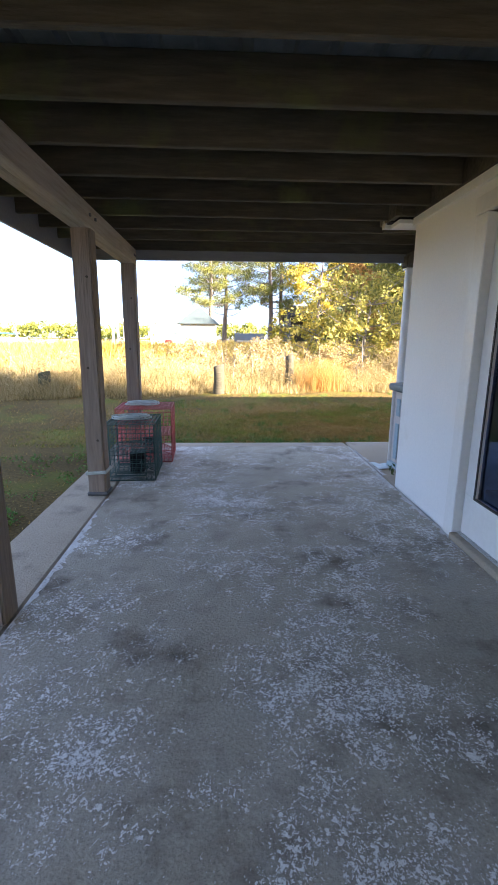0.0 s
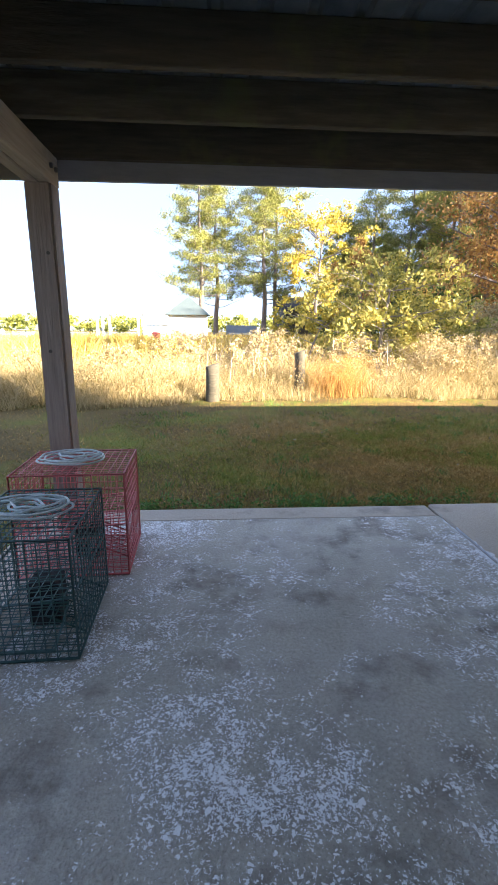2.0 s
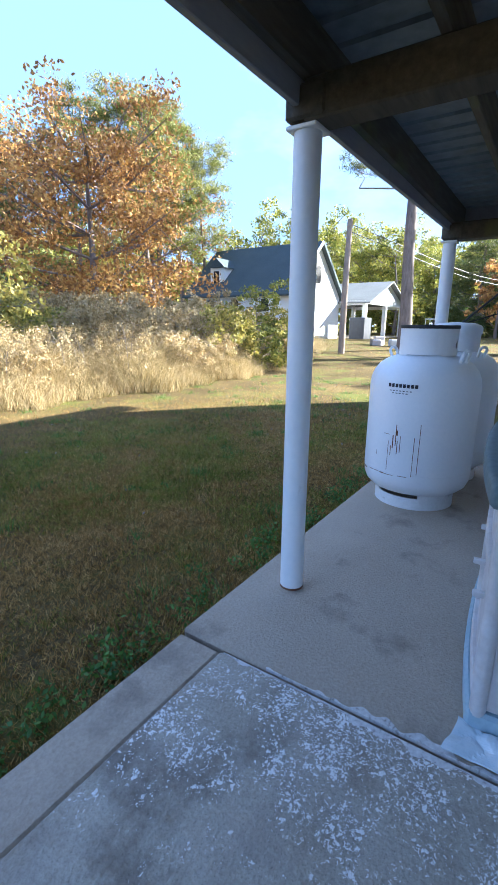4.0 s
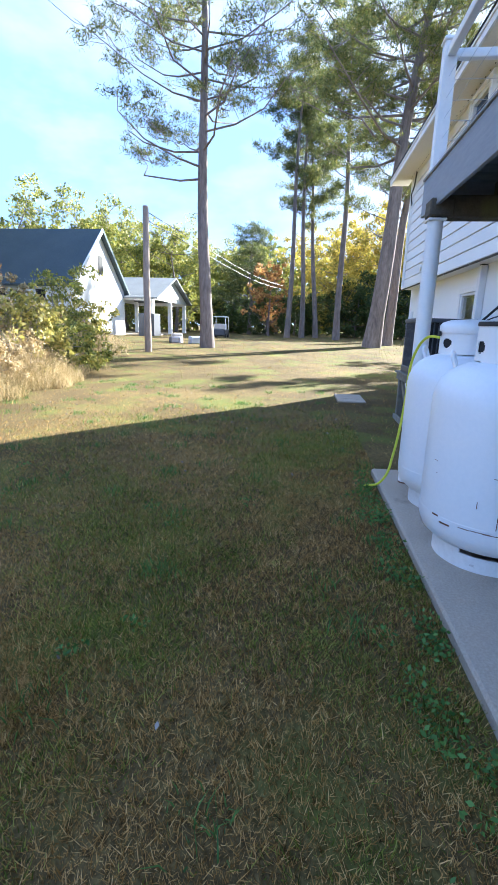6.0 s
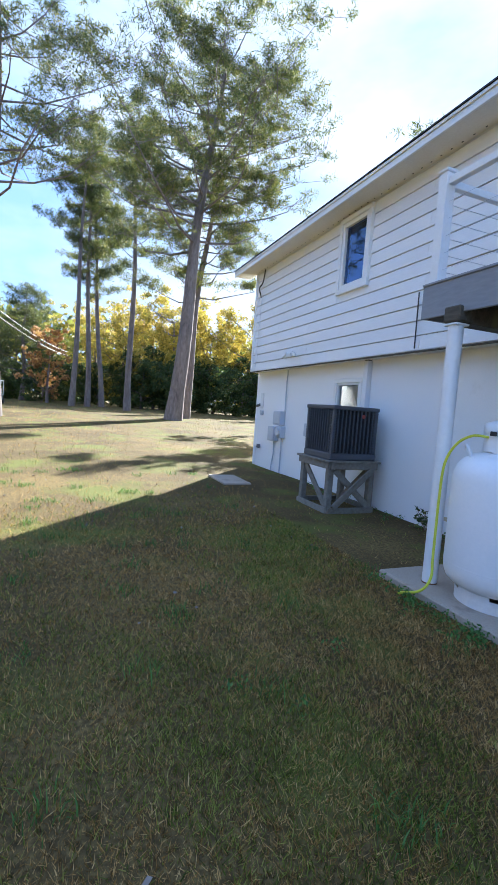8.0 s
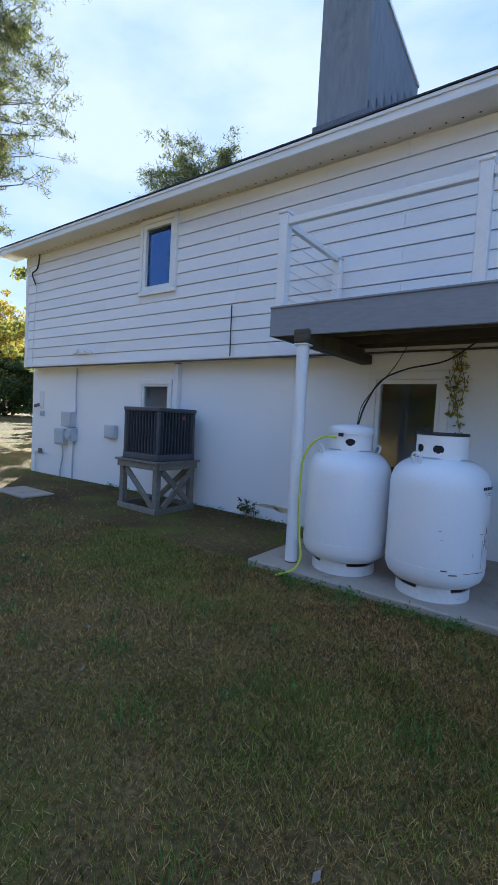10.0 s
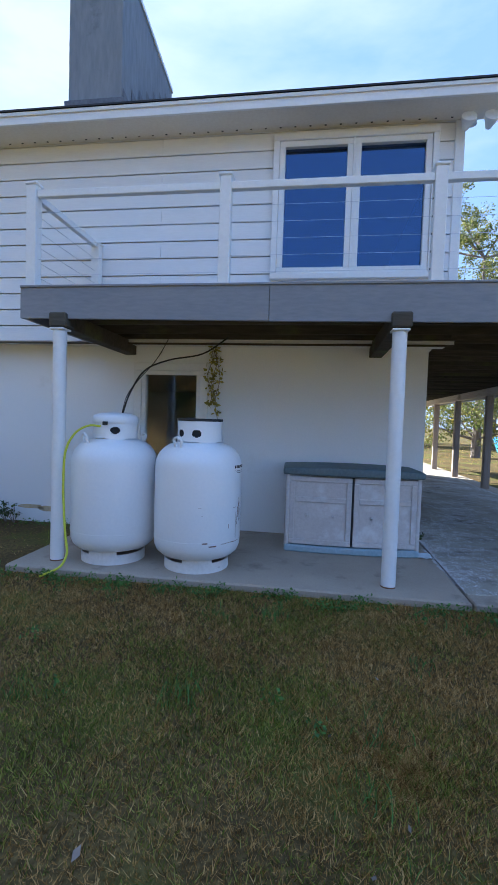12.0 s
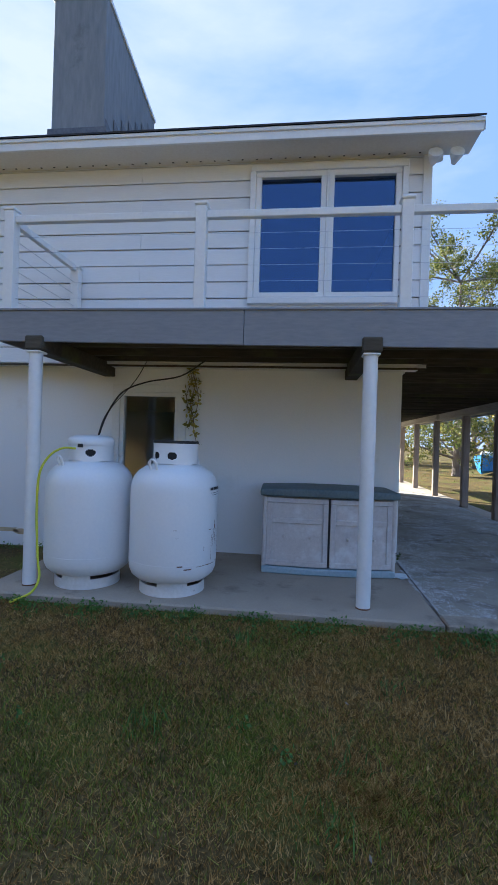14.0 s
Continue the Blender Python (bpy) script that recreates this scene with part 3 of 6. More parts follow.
bmesh.ops.bevel(bm, geom=bm.edges[:], offset=0.012, segments=1, affect="EDGES")
part("shaft", bm, M_CHIM, chimney)
bm = bmesh.new()
bar((CX0 - 0.012, CYF - 0.1, CZT + 0.01), (CX0 - 0.012, CYB, 7.78), 0.03, 0.06, bm=bm)
part("trim", bm, M_TRIM, chimney, "pale metal edge trim")
part("cap", block(CX0 - 0.03, CX1 + 0.03, CYF - 0.12, CYF + 0.03, CZT, CZT + 0.05, 0.01), M_TRIM, chimney)
for k in range(7):
    y = CYF - 0.03 - k * 0.30
    z = 4.91 + (EY - y) * (RZ - 4.91) / (EY - RY)
    bm = bmesh.new()
    for x in (CX0 - 0.014, CX0 - 0.006):
        vs = [bm.verts.new((x, *c)) for c in ((y, z - 0.05), (y, z + 0.30), (y - 0.29, z + 0.20), (y - 0.29, z - 0.05))]
        bm.faces.new(vs)
    part("step_flashing", bm, M_LEAD, chimney)
ZF = 4.91 + (EY - CYF) * (RZ - 4.91) / (EY - RY)
part("apron_flashing", block(CX0 - 0.05, CX1 + 0.05, CYF + 0.002, CYF + 0.02, ZF - 0.1, ZF + 0.16), M_LEAD, chimney)


# lap siding, course by course, cut round the windows
def siding(parent, x0, x1, y, z0, z1, step, holes):
    n = int(math.ceil((z1 - z0) / step))
    for i in range(n):
        za, zb = z0 + i * step, min(z0 + (i + 1) * step, z1)
        cuts, slivers = [(x0, x1)], []
        for h in holes:
            if h[2] < zb - 0.03 and h[3] > za + 0.03:
                cuts = [c for a, b in cuts for c in ((a, min(b, h[0])), (max(a, h[1]), b)) if c[1] - c[0] > 0.02]
                if h[2] > za + 0.02:
                    slivers.append((h[0], h[1], za + 0.002, h[2]))
                if h[3] < zb - 0.02:
                    slivers.append((h[0], h[1], h[3], zb - 0.006))
        for a, b, c, d in slivers:
            part("siding_board", block(a, b, y - 0.024, y + 0.012, c, d), M_SIDING, parent)
        for a, b in cuts:
            # a board is cut where lengths meet
            marks = [a, *[m for m in ((5.6, 11.2) if i % 2 else (8.05, 12.6)) if a + 0.4 < m < b - 0.4], b]
            for p, q in zip(marks, marks[1:]):
                bm = bmesh.new()
                sec = [(y - 0.024, za + 0.003), (y + 0.017, za + 0.001), (y + 0.020, za + 0.005), (y + 0.004, zb - 0.006), (y - 0.024, zb - 0.006)]
                va = [bm.verts.new((p + 0.0015, *c)) for c in sec]
                vb = [bm.verts.new((q - 0.0015, *c)) for c in sec]
                bm.faces.new(va[::-1])
                bm.faces.new(vb)
                for k in range(5):
                    bm.faces.new((va[k], va[(k + 1) % 5], vb[(k + 1) % 5], vb[k]))
                bmesh.ops.recalc_face_normals(bm, faces=bm.faces)
                part("siding_board", bm, M_SIDING, parent)


cladding = thing("siding", "white horizontal lap siding on the upper storey", "siding", kind="structure")
H3, H1 = (2.42, 4.25, 3.06, 4.70), (9.32, 10.22, 3.465, 4.745)
siding(cladding, XU + 0.09, XE - 0.09, YU - 0.02, Z1, Z2, 0.2025, [H3, H1])
for x in (XU + 0.045, XE - 0.045):
    part("corner_board", block(x - 0.05, x + 0.05, YU - 0.06, YU + 0.012, Z1 - 0.01, Z2, 0.004), M_TRIM, cladding)
# the shade under the overhang is painted: the edge takes the dark joist colour
part("drip_edge", block(XU, XE, YU - 0.02, YU + 0.006, Z1 - 0.03, Z1 - 0.008, 0.003), M_JOIST, cladding, "drip edge with its shade put into a dark colour")


def window(name, label, x0, x1, z0, z1, y, trim, mullions, glass_mat, depth=0.05, sash=0.07):
    """Casing, sashes and panes, in a wall that faces north at y."""
    w = thing(name, label, "window", kind="structure")
    for a, b, c, d, n in ((x0, x1, z1 - trim, z1, "head_casing"), (x0, x1, z0, z0 + trim, "window_sill"), (x0, x0 + trim, z0 + trim, z1 - trim, "side_casing"), (x1 - trim, x1, z0 + trim, z1 - trim, "side_casing")):
        part(n, block(a, b, y - 0.1, y + depth, c, d, 0.006), M_TRIM, w)
    edges = [x0 + trim, *mullions, x1 - trim]
    for i, (a, b) in enumerate(zip(edges, edges[1:])):
        a2, b2 = a + (0.012 if i else 0.002), b - (0.012 if i < len(edges) - 2 else 0.002)
        c, d = z0 + trim + 0.002, z1 - trim - 0.002
        bm = bmesh.new()
        for p in ((a2, b2, d - sash, d), (a2, b2, c, c + sash), (a2, a2 + sash, c + sash, d - sash), (b2 - sash, b2, c + sash, d - sash)):
            block(p[0], p[1], y - 0.08, y + depth - 0.022, p[2], p[3], 0.004, bm=bm)
        part("window_frame", bm, M_TRIM, w)
        pane = part("pane", block(a2 + sash - 0.005, b2 - sash + 0.005, y - 0.03, y - 0.024, c + sash - 0.005, d - sash + 0.005), glass_mat, w)
        pane.visible_shadow = False
    for m in mullions:
        part("mullion", block(m - 0.011, m + 0.011, y - 0.09, y + depth - 0.01, z0 + trim, z1 - trim, 0.003), M_TRIM, w)
    return w


window("window_1", "white double casement window, glass tinted blue for the sky's reflection", 2.42, 4.25, 3.06, 4.70, YU, 0.07, [3.335], M_GLASS, 0.05, 0.065)
window("window_2", "white narrow upper window, glass tinted blue for the sky's reflection", 9.32, 10.22, 3.465, 4.745, YU, 0.08, [], M_GLASS)
window("window_3", "white lower window behind the air conditioner", 9.57, 10.43, 1.1, 2.04, YL, 0.08, [], M_GLASS_LOW, 0.04, 0.04)
window("window_4", "white glazed door behind the gas tanks", 5.02, 6.00, 0.004, 2.11, YL, 0.10, [], M_GLASS_LOW, 0.04, 0.05)

# glazed patio door in the west wall
door = thing("door_1", "white glazed patio door", "door", kind="structure")
DY0, DY1, DZ = 2.05, 4.12, 2.12
part("jamb", block(XL - 0.03, XL + 0.12, DY1 - 0.03, DY1 + 0.10, 0.004, DZ - 0.002, 0.006), M_TRIM, door)
part("jamb", block(XL - 0.03, XL + 0.12, DY0 - 0.10, DY0 + 0.03, 0.004, DZ - 0.002, 0.006), M_TRIM, door)
part("head_casing", block(XL - 0.035, XL + 0.12, DY0 - 0.12, DY1 + 0.12, DZ, DZ + 0.11, 0.006), M_TRIM, door)
part("threshold", block(XL - 0.05, XL + 0.12, DY0 + 0.03, DY1 - 0.03, 0.003, 0.05, 0.006), M_CONC, door, "grey concrete threshold")
for a, b in ((DY0 + 0.035, 3.07), (3.08, DY1 - 0.035)):
    leaf = bmesh.new()
    for y0, y1, z0, z1 in ((a, b, 0.055, 0.34), (a, b, 1.96, DZ - 0.006), (a, a + 0.13, 0.34, 1.96), (b - 0.13, b, 0.34, 1.96)):
        block(XL + 0.03, XL + 0.075, y0, y1, z0, z1, 0.004, bm=leaf)
    d = part("door_leaf", leaf, M_TRIM, door)
    pn = part("pane", block(XL + 0.05, XL + 0.056, a + 0.125, b - 0.125, 0.335, 1.965), M_GLASS, d)
    pn.visible_shadow = False
    bm = bmesh.new()
    for y0, y1, z0, z1 in ((a + 0.12, b - 0.12, 0.33, 0.345), (a + 0.12, b - 0.12, 1.955, 1.97), (a + 0.12, a + 0.135, 0.345, 1.955), (b - 0.135, b - 0.12, 0.345, 1.955)):
        block(XL + 0.024, XL + 0.0299, y0, y1, z0, z1, bm=bm)
    part("glazing_bead", bm, M_BLACK, d)
tagged(part("trim", block(XL - 0.03, XL - 0.002, -4.5, YL + 0.001, 2.30, 2.36, 0.003), M_TRIM), "white trim along the top of the patio wall", "trim", kind="structure")

# ---------------------------------------------------------------- deck
DX0, DX1, DYF = -1.05, 6.46, 6.945
deck = thing("deck", "raised timber deck with grey fascia and dark mossy joists", "deck", kind="structure")
for x0, x1, za, zb in ((4.092, DX1, 2.272, 2.298), (DX0, 4.088, 2.246, 2.270)):
    bm = block(x0, x1, DYF - 0.03, DYF, 2.25, 2.595)
    for v in bm.verts:
        if v.co.z < 2.4:
            v.co.z = za if v.co.x < (x0 + x1) / 2 else zb
    bmesh.ops.bevel(bm, geom=bm.edges[:], offset=0.004, segments=1, affect="EDGES")
    part("front_fascia", bm, M_FASCIA, deck, "grey painted fascia board")
part("end_fascia", block(DX1 - 0.03, DX1, YU + 0.02, DYF - 0.032, 2.30, 2.595, 0.004), M_FASCIA, deck, "grey painted fascia board")
part("end_fascia", block(DX0, DX0 + 0.03, -9, DYF - 0.032, 2.25, 2.595, 0.004), M_FASCIA, deck, "grey painted fascia board")
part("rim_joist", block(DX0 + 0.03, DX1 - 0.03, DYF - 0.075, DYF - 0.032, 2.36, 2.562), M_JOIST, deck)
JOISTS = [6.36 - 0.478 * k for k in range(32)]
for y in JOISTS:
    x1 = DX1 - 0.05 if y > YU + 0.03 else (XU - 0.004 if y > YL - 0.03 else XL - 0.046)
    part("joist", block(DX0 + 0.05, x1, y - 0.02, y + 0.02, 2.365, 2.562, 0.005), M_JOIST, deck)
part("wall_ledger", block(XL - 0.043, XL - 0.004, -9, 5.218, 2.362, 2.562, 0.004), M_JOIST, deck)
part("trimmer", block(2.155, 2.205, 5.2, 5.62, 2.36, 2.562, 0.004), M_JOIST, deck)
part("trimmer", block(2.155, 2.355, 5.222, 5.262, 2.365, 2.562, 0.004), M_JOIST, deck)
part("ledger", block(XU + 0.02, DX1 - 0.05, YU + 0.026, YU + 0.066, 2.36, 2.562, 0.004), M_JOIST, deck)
# corrugated sheets over the joists
def corrugated(x0, x1, y0, y1, z, pitch=0.19, h=0.014):
    """Ribbed sheet: flat pans with raised ribs between them."""
    bm = bmesh.new()
    prof = []
    for k in range(int((x1 - x0) / pitch)):
        x = x0 + k * pitch
        prof += [(x, z - h), (x + pitch * 0.66, z - h), (x + pitch * 0.74, z), (x + pitch * 0.92, z)]
    prof += [(x0 + int((x1 - x0) / pitch) * pitch, z - h), (x1, z - h)]
    rows = [[bm.verts.new((x, y, zz)) for x, zz in prof] for y in (y0, y1)]
    for i in range(len(prof) - 1):
        bm.faces.new((rows[0][i], rows[0][i + 1], rows[1][i + 1], rows[1][i]))
    return bm


for x0, x1, y0, y1 in ((DX0 + 0.03, XL - 0.004, -9, YL - 0.01), (DX0 + 0.03, DX1 - 0.03, YU + 0.03, DYF - 0.03)):
    part("metal_sheet", corrugated(x0, x1, y0, y1, 2.577), M_SHEET, deck, "grey corrugated metal sheet")
for k in range(10):
    y = YU + 0.03 + k * 0.14
    part("deck_board", block(DX0, DX1, y, y + 0.134, 2.582, 2.603, 0.004), M_FASCIA, deck)
bm = block(DX0, XU - 0.01, -9, YU + 0.028, 2.582, 2.603)
part("deck_boards_west", bm, M_FASCIA, deck)
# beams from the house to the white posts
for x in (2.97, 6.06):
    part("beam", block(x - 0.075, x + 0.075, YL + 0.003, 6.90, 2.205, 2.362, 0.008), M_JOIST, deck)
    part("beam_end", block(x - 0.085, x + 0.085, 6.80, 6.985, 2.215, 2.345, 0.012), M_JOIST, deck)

def post_wobble(bm, amount):
    for v in bm.verts:
        v.co += Vector((noise.noise(v.co * 2.0), noise.noise(v.co * 2.0 + Vector((9, 0, 0))), 0)) * amount
    return bm

# timber posts and the beam they carry
for y in (6.81, 5.12, 3.25, 1.35, -0.5, -2.9, -5.2, -7.4):
    p = thing("timber_post", "weathered square timber post holding up the deck", "post", "timber posts", at=(-0.38, y, 0))
    b = block(-0.076, 0.076, -0.076, 0.076, 0.0, 2.186)
    bmesh.ops.subdivide_edges(b, edges=[e for e in b.edges if abs(e.verts[0].co.z - e.verts[1].co.z) > 1], cuts=12)
    bmesh.ops.bevel(b, geom=[e for e in b.edges if abs(e.verts[0].co.z - e.verts[1].co.z) > 0.1], offset=0.012, segments=2, affect="EDGES")
    part("post_shaft", post_wobble(b, 0.004), M_POST, p)
    if y in (5.12,):
        bm = bmesh.new()
        for k, z in enumerate((0.20, 0.215)):
            tube(bm, [(sx * 0.084, sy * 0.084, z + 0.006 * sx) for sx, sy in ((1, 1), (-1, 1), (-1, -1), (1, -1), (1, 0.98))], 0.008, 6)
        part("rope_tie", bm, M_ROPE, p, "white rope tied round the post")
        bm = bmesh.new()
        block(-0.088, 0.088, -0.088, 0.088, 0.0, 0.03, 0.006, bm=bm)
        part("post_shoe", bm, M_LEAD, p)
    for k in range(3):
        bm = bmesh.new()
        z = 0.45 + 0.6 * k + 0.2 * rng.random()
        tube(bm, [(0.03 - 0.04 * (k % 2), -0.0765, z), (0.03 - 0.04 * (k % 2), -0.079, z)], 0.011, 8)
        part("knot", bm, M_JOIST, p)
beam = thing("patio_beam", "pale weathered doubled beam along the post tops", "beam")
for x0, y0, y1, z0 in ((-0.46, 3.3, 6.895, 2.188), (-0.38, 2.2, 6.89, 2.19), (-0.46, -8.5, 3.29, 2.188), (-0.38, -8.5, 2.19, 2.19)):
    b = block(x0 + 0.002, x0 + 0.078, y0, y1, z0, 2.363)
    bmesh.ops.bevel(b, geom=b.edges[:], offset=0.008, segments=1, affect="EDGES")
    part("plank", b, M_BEAM, beam)
for y in (5.05, 5.2, 6.75, 6.83, 3.2):
    part("bolt", tube(bmesh.new(), [(-0.302, y, 2.28), (-0.288, y, 2.28)], 0.014, 8), M_LEAD, beam)

# white round posts
for x in (2.975, 6.065):
    p = thing("white_post", "white painted round steel post under the deck", "post", "white posts", at=(x, 6.915, 0))
    part("pole", tube(bmesh.new(), [(0, 0, 0.002), (0.0, 0, 2.19)], 0.062, 24), M_PIPE, p, smooth=True)
    part("cap_plate", block(-0.072, 0.072, -0.072, 0.072, 2.188, 2.206, 0.004), M_TRIM, p)
    part("rust_foot", lathe(bmesh.new(), [(0.0632, 0.002), (0.0632, 0.008), (0.0625, 0.014)], 24), M_RUST, p)

# deck railing
rail = thing("deck_railing", "white deck railing with steel cables", "railing")
RPX = [6.375, 4.515, 2.70, 0.88, -0.95]
for x, y in [(x, 6.875) for x in RPX] + [(6.375, 5.63)]:
    short = y < 6
    zt = 3.47 if short else 3.545
    part("railing_post", block(x - 0.05, x + 0.05, y - 0.05, y + 0.05, 2.60, zt, 0.005), M_TRIM, rail)
    bm = block(x - 0.062, x + 0.062, y - 0.062, y + 0.062, zt, zt + 0.03, 0.008)
    part("post_cap", bm, M_TRIM, rail)
    for k in range(5):
        z = 2.72 + k * 0.145
        part("cable_end", tube(bmesh.new(), [(x + 0.05, y, z), (x + 0.056, y, z)], 0.009, 8), M_LEAD, rail)
for a, b in zip(RPX, RPX[1:]):
    part("top_rail", block(b + 0.051, a - 0.051, 6.845, 6.905, 3.435, 3.50, 0.005), M_TRIM, rail)
part("side_rail", block(6.345, 6.405, 5.68, 6.824, 3.435, 3.50, 0.005), M_TRIM, rail)
for k in range(5):
    z = 2.72 + k * 0.145
    part("cable", tube(bmesh.new(), [(6.375, 5.68, z), (6.375, 6.825, z)], 0.0025, 5), M_CABLE, rail)
    part("cable", tube(bmesh.new(), [(-0.9, 6.875, z), (6.325, 6.875, z)], 0.0016, 5), M_CABLE, rail)


# ---------------------------------------------------------------- gas tanks
def gas_tank(x, y, turn, closed, holes):
    t = thing("gas_tank", "large white upright propane tank with domed cap" if closed else "large white upright propane tank with open black-rimmed collar", "gas tank", "gas tanks", at=(x, y, 0.002), turn=turn)
    prof = [(0.0, 0.10), (0.15, 0.105), (0.27, 0.115), (0.34, 0.135), (0.385, 0.175), (0.405, 0.225), (0.41, 0.285), (0.41, 0.955), (0.402, 1.01), (0.38, 1.065), (0.34, 1.115), (0.28, 1.155), (0.20, 1.18), (0.0, 1.195)]
    part("body", lathe(bmesh.new(), prof, 64), M_TANK, t, smooth=True)
    part("weld_seam", lathe(bmesh.new(), [(0.408, 0.297), (0.4115, 0.30), (0.4115, 0.306), (0.408, 0.309)], 64), M_TANK, t, smooth=True)
    # foot ring with slots
    bm = bmesh.new()
    n = 48
    for k in range(n):
        a0, a1 = 2 * math.pi * k / n, 2 * math.pi * (k + 1) / n
        top = 0.092 if (k % 16) < 9 else 0.125
        vs = [bm.verts.new((r * math.cos(a), r * math.sin(a), z)) for r in (0.305, 0.293) for a, z in ((a0, 0), (a1, 0), (a1, top), (a0, top))]
        for q in ((0, 1, 2, 3), (7, 6, 5, 4), (3, 2, 6, 7), (0, 4, 5, 1), (0, 3, 7, 4), (1, 5, 6, 2)):
            bm.faces.new([vs[i] for i in q])
    bmesh.ops.remove_doubles(bm, verts=bm.verts, dist=1e-4)
    part("foot_ring", bm, M_FOOT, t, "chipped white foot ring with rust")
    # collar with hand holes
    bm = bmesh.new()
    n = 180
    zs = [1.165, 1.185, *[1.20 + 0.0085 * j for j in range(13)], 1.345, 1.385]
    for k in range(n):
        a0, a1 = 2 * math.pi * k / n, 2 * math.pi * (k + 1) / n
        for j in range(len(zs) - 1):
            slot, mid = k % 60, (k + 0.5) * 2 + turn
            zm = (zs[j] + zs[j + 1]) / 2
            if any((((mid - a + 180) % 360 - 180) / 13) ** 2 + ((zm - 1.262) / 0.034) ** 2 < 1 for a in holes):
                continue
            if j == 0 and 9 <= slot < 45:
                continue
            vs = [bm.verts.new((r * math.cos(a), r * math.sin(a), z)) for r in (0.21, 0.203) for a, z in ((a0, zs[j]), (a1, zs[j]), (a1, zs[j + 1]), (a0, zs[j + 1]))]
            for q in ((0, 1, 2, 3), (7, 6, 5, 4), (3, 2, 6, 7), (0, 4, 5, 1), (0, 3, 7, 4), (1, 5, 6, 2)):
                bm.faces.new([vs[i] for i in q])
    bmesh.ops.remove_doubles(bm, verts=bm.verts, dist=1e-4)
    part("collar", bm, M_TANK, t, smooth=False)
    # added black sleeve: paints the collar's inner shade seen through the hand holes
    part("collar_shade", lathe(bmesh.new(), [(0.196, 1.19), (0.196, 1.36)], 40), M_ACIN, t, "black sleeve painting the shade inside the collar", smooth=True)
    part("valve", lathe(bmesh.new(), [(0.0, 1.19), (0.05, 1.19), (0.05, 1.24), (0.03, 1.25), (0.03, 1.31), (0.045, 1.31), (0.045, 1.335), (0.0, 1.34)], 16), M_LEAD, t, "dull brass valve", smooth=True)
    if closed:
        part("cap", lathe(bmesh.new(), [(0.217, 1.33), (0.219, 1.335), (0.219, 1.385), (0.205, 1.405), (0.15, 1.425), (0.0, 1.435)], 48), M_TANK, t, "white domed cap", smooth=True)
        part("latch", block(-0.02, 0.03, 0.215, 0.232, 1.31, 1.345, 0.004), M_BLACK, t)
    else:
        part("collar_rim", lathe(bmesh.new(), [(0.201, 1.375), (0.214, 1.375), (0.217, 1.385), (0.214, 1.40), (0.201, 1.40), (0.199, 1.385), (0.201, 1.375)], 48), M_BLACK, t, "black rubber rim", smooth=True)
    for a in (55, 235):
        c, s = math.cos(radians(a)), math.sin(radians(a))
        bm = tube(bmesh.new(), curve_points([(0.30 * c - 0.03 * s, 0.30 * s + 0.03 * c, 1.13), (0.325 * c - 0.04 * s, 0.325 * s + 0.04 * c, 1.20), (0.33 * c, 0.33 * s, 1.225), (0.325 * c + 0.04 * s, 0.325 * s - 0.04 * c, 1.20), (0.30 * c + 0.03 * s, 0.30 * s - 0.03 * c, 1.13)], 4), 0.012, 8)
        part("lifting_lug", bm, M_TANK, t, smooth=True)
    return t


tank_a = gas_tank(5.60, 6.68, 0, True, (113, 300))
tank_b = gas_tank(4.735, 6.72, 12, False, (48, 96, 270))


def on_tank(bm, ang, w, z0, z1, r=0.4125):
    """A thin patch on the tank's side: its middle at ang degrees."""
    half = w / 2 / r
    n = 4
    vs = [[bm.verts.new((r * math.cos(radians(ang) + half * (2 * i / n - 1)), r * math.sin(radians(ang) + half * (2 * i / n - 1)), z)) for i in range(n + 1)] for z in (z0, z1)]
    for i in range(n):
        bm.faces.new((vs[0][i], vs[0][i + 1], vs[1][i + 1], vs[1][i]))


A0 = 159
rows = [(A0 + 15 - k * 4.0, 0.021, 0.958, 0.984) for k in range(8)] + [(A0 + 10 - k * 3.6, 0.014, 0.930, 0.936) for k in range(7)] + [(A0 + 6 - k * 3.6, 0.016, 0.912, 0.918) for k in range(5)]
for a, w, z0, z1 in rows:
    bm = bmesh.new()
    on_tank(bm, a, w, z0, z1)
    part("lettering_bar", bm, M_INK, tank_b, "black lettering bar")
for a, z0, z1, w in ((182, 0.32, 0.70, 0.004), (177, 0.30, 0.60, 0.004), (158, 0.52, 0.68, 0.006), (155, 0.50, 0.60, 0.008), (150, 0.32, 0.55, 0.004), (159, 0.60, 0.64, 0.014), (102, 0.30, 0.31, 0.05), (112, 0.27, 0.28, 0.07), (95, 0.62, 0.623, 0.03), (98, 0.55, 0.552, 0.02), (140, 0.288, 0.292, 0.10), (150, 0.285, 0.289, 0.12), (168, 0.290, 0.294, 0.07), (128, 0.286, 0.290, 0.06), (160, 0.46, 0.56, 0.006), (163, 0.47, 0.60, 0.004), (153, 0.44, 0.52, 0.005), (147, 0.60, 0.604, 0.05), (135, 0.42, 0.46, 0.004)):
    bm = bmesh.new()
    on_tank(bm, a, w, z0, z1)
    part("rust_streak", bm, M_RUST, tank_b, "rusty scratch")

hose = thing("gas_hose", "bright yellow hose hanging from the tank collar", "hose")
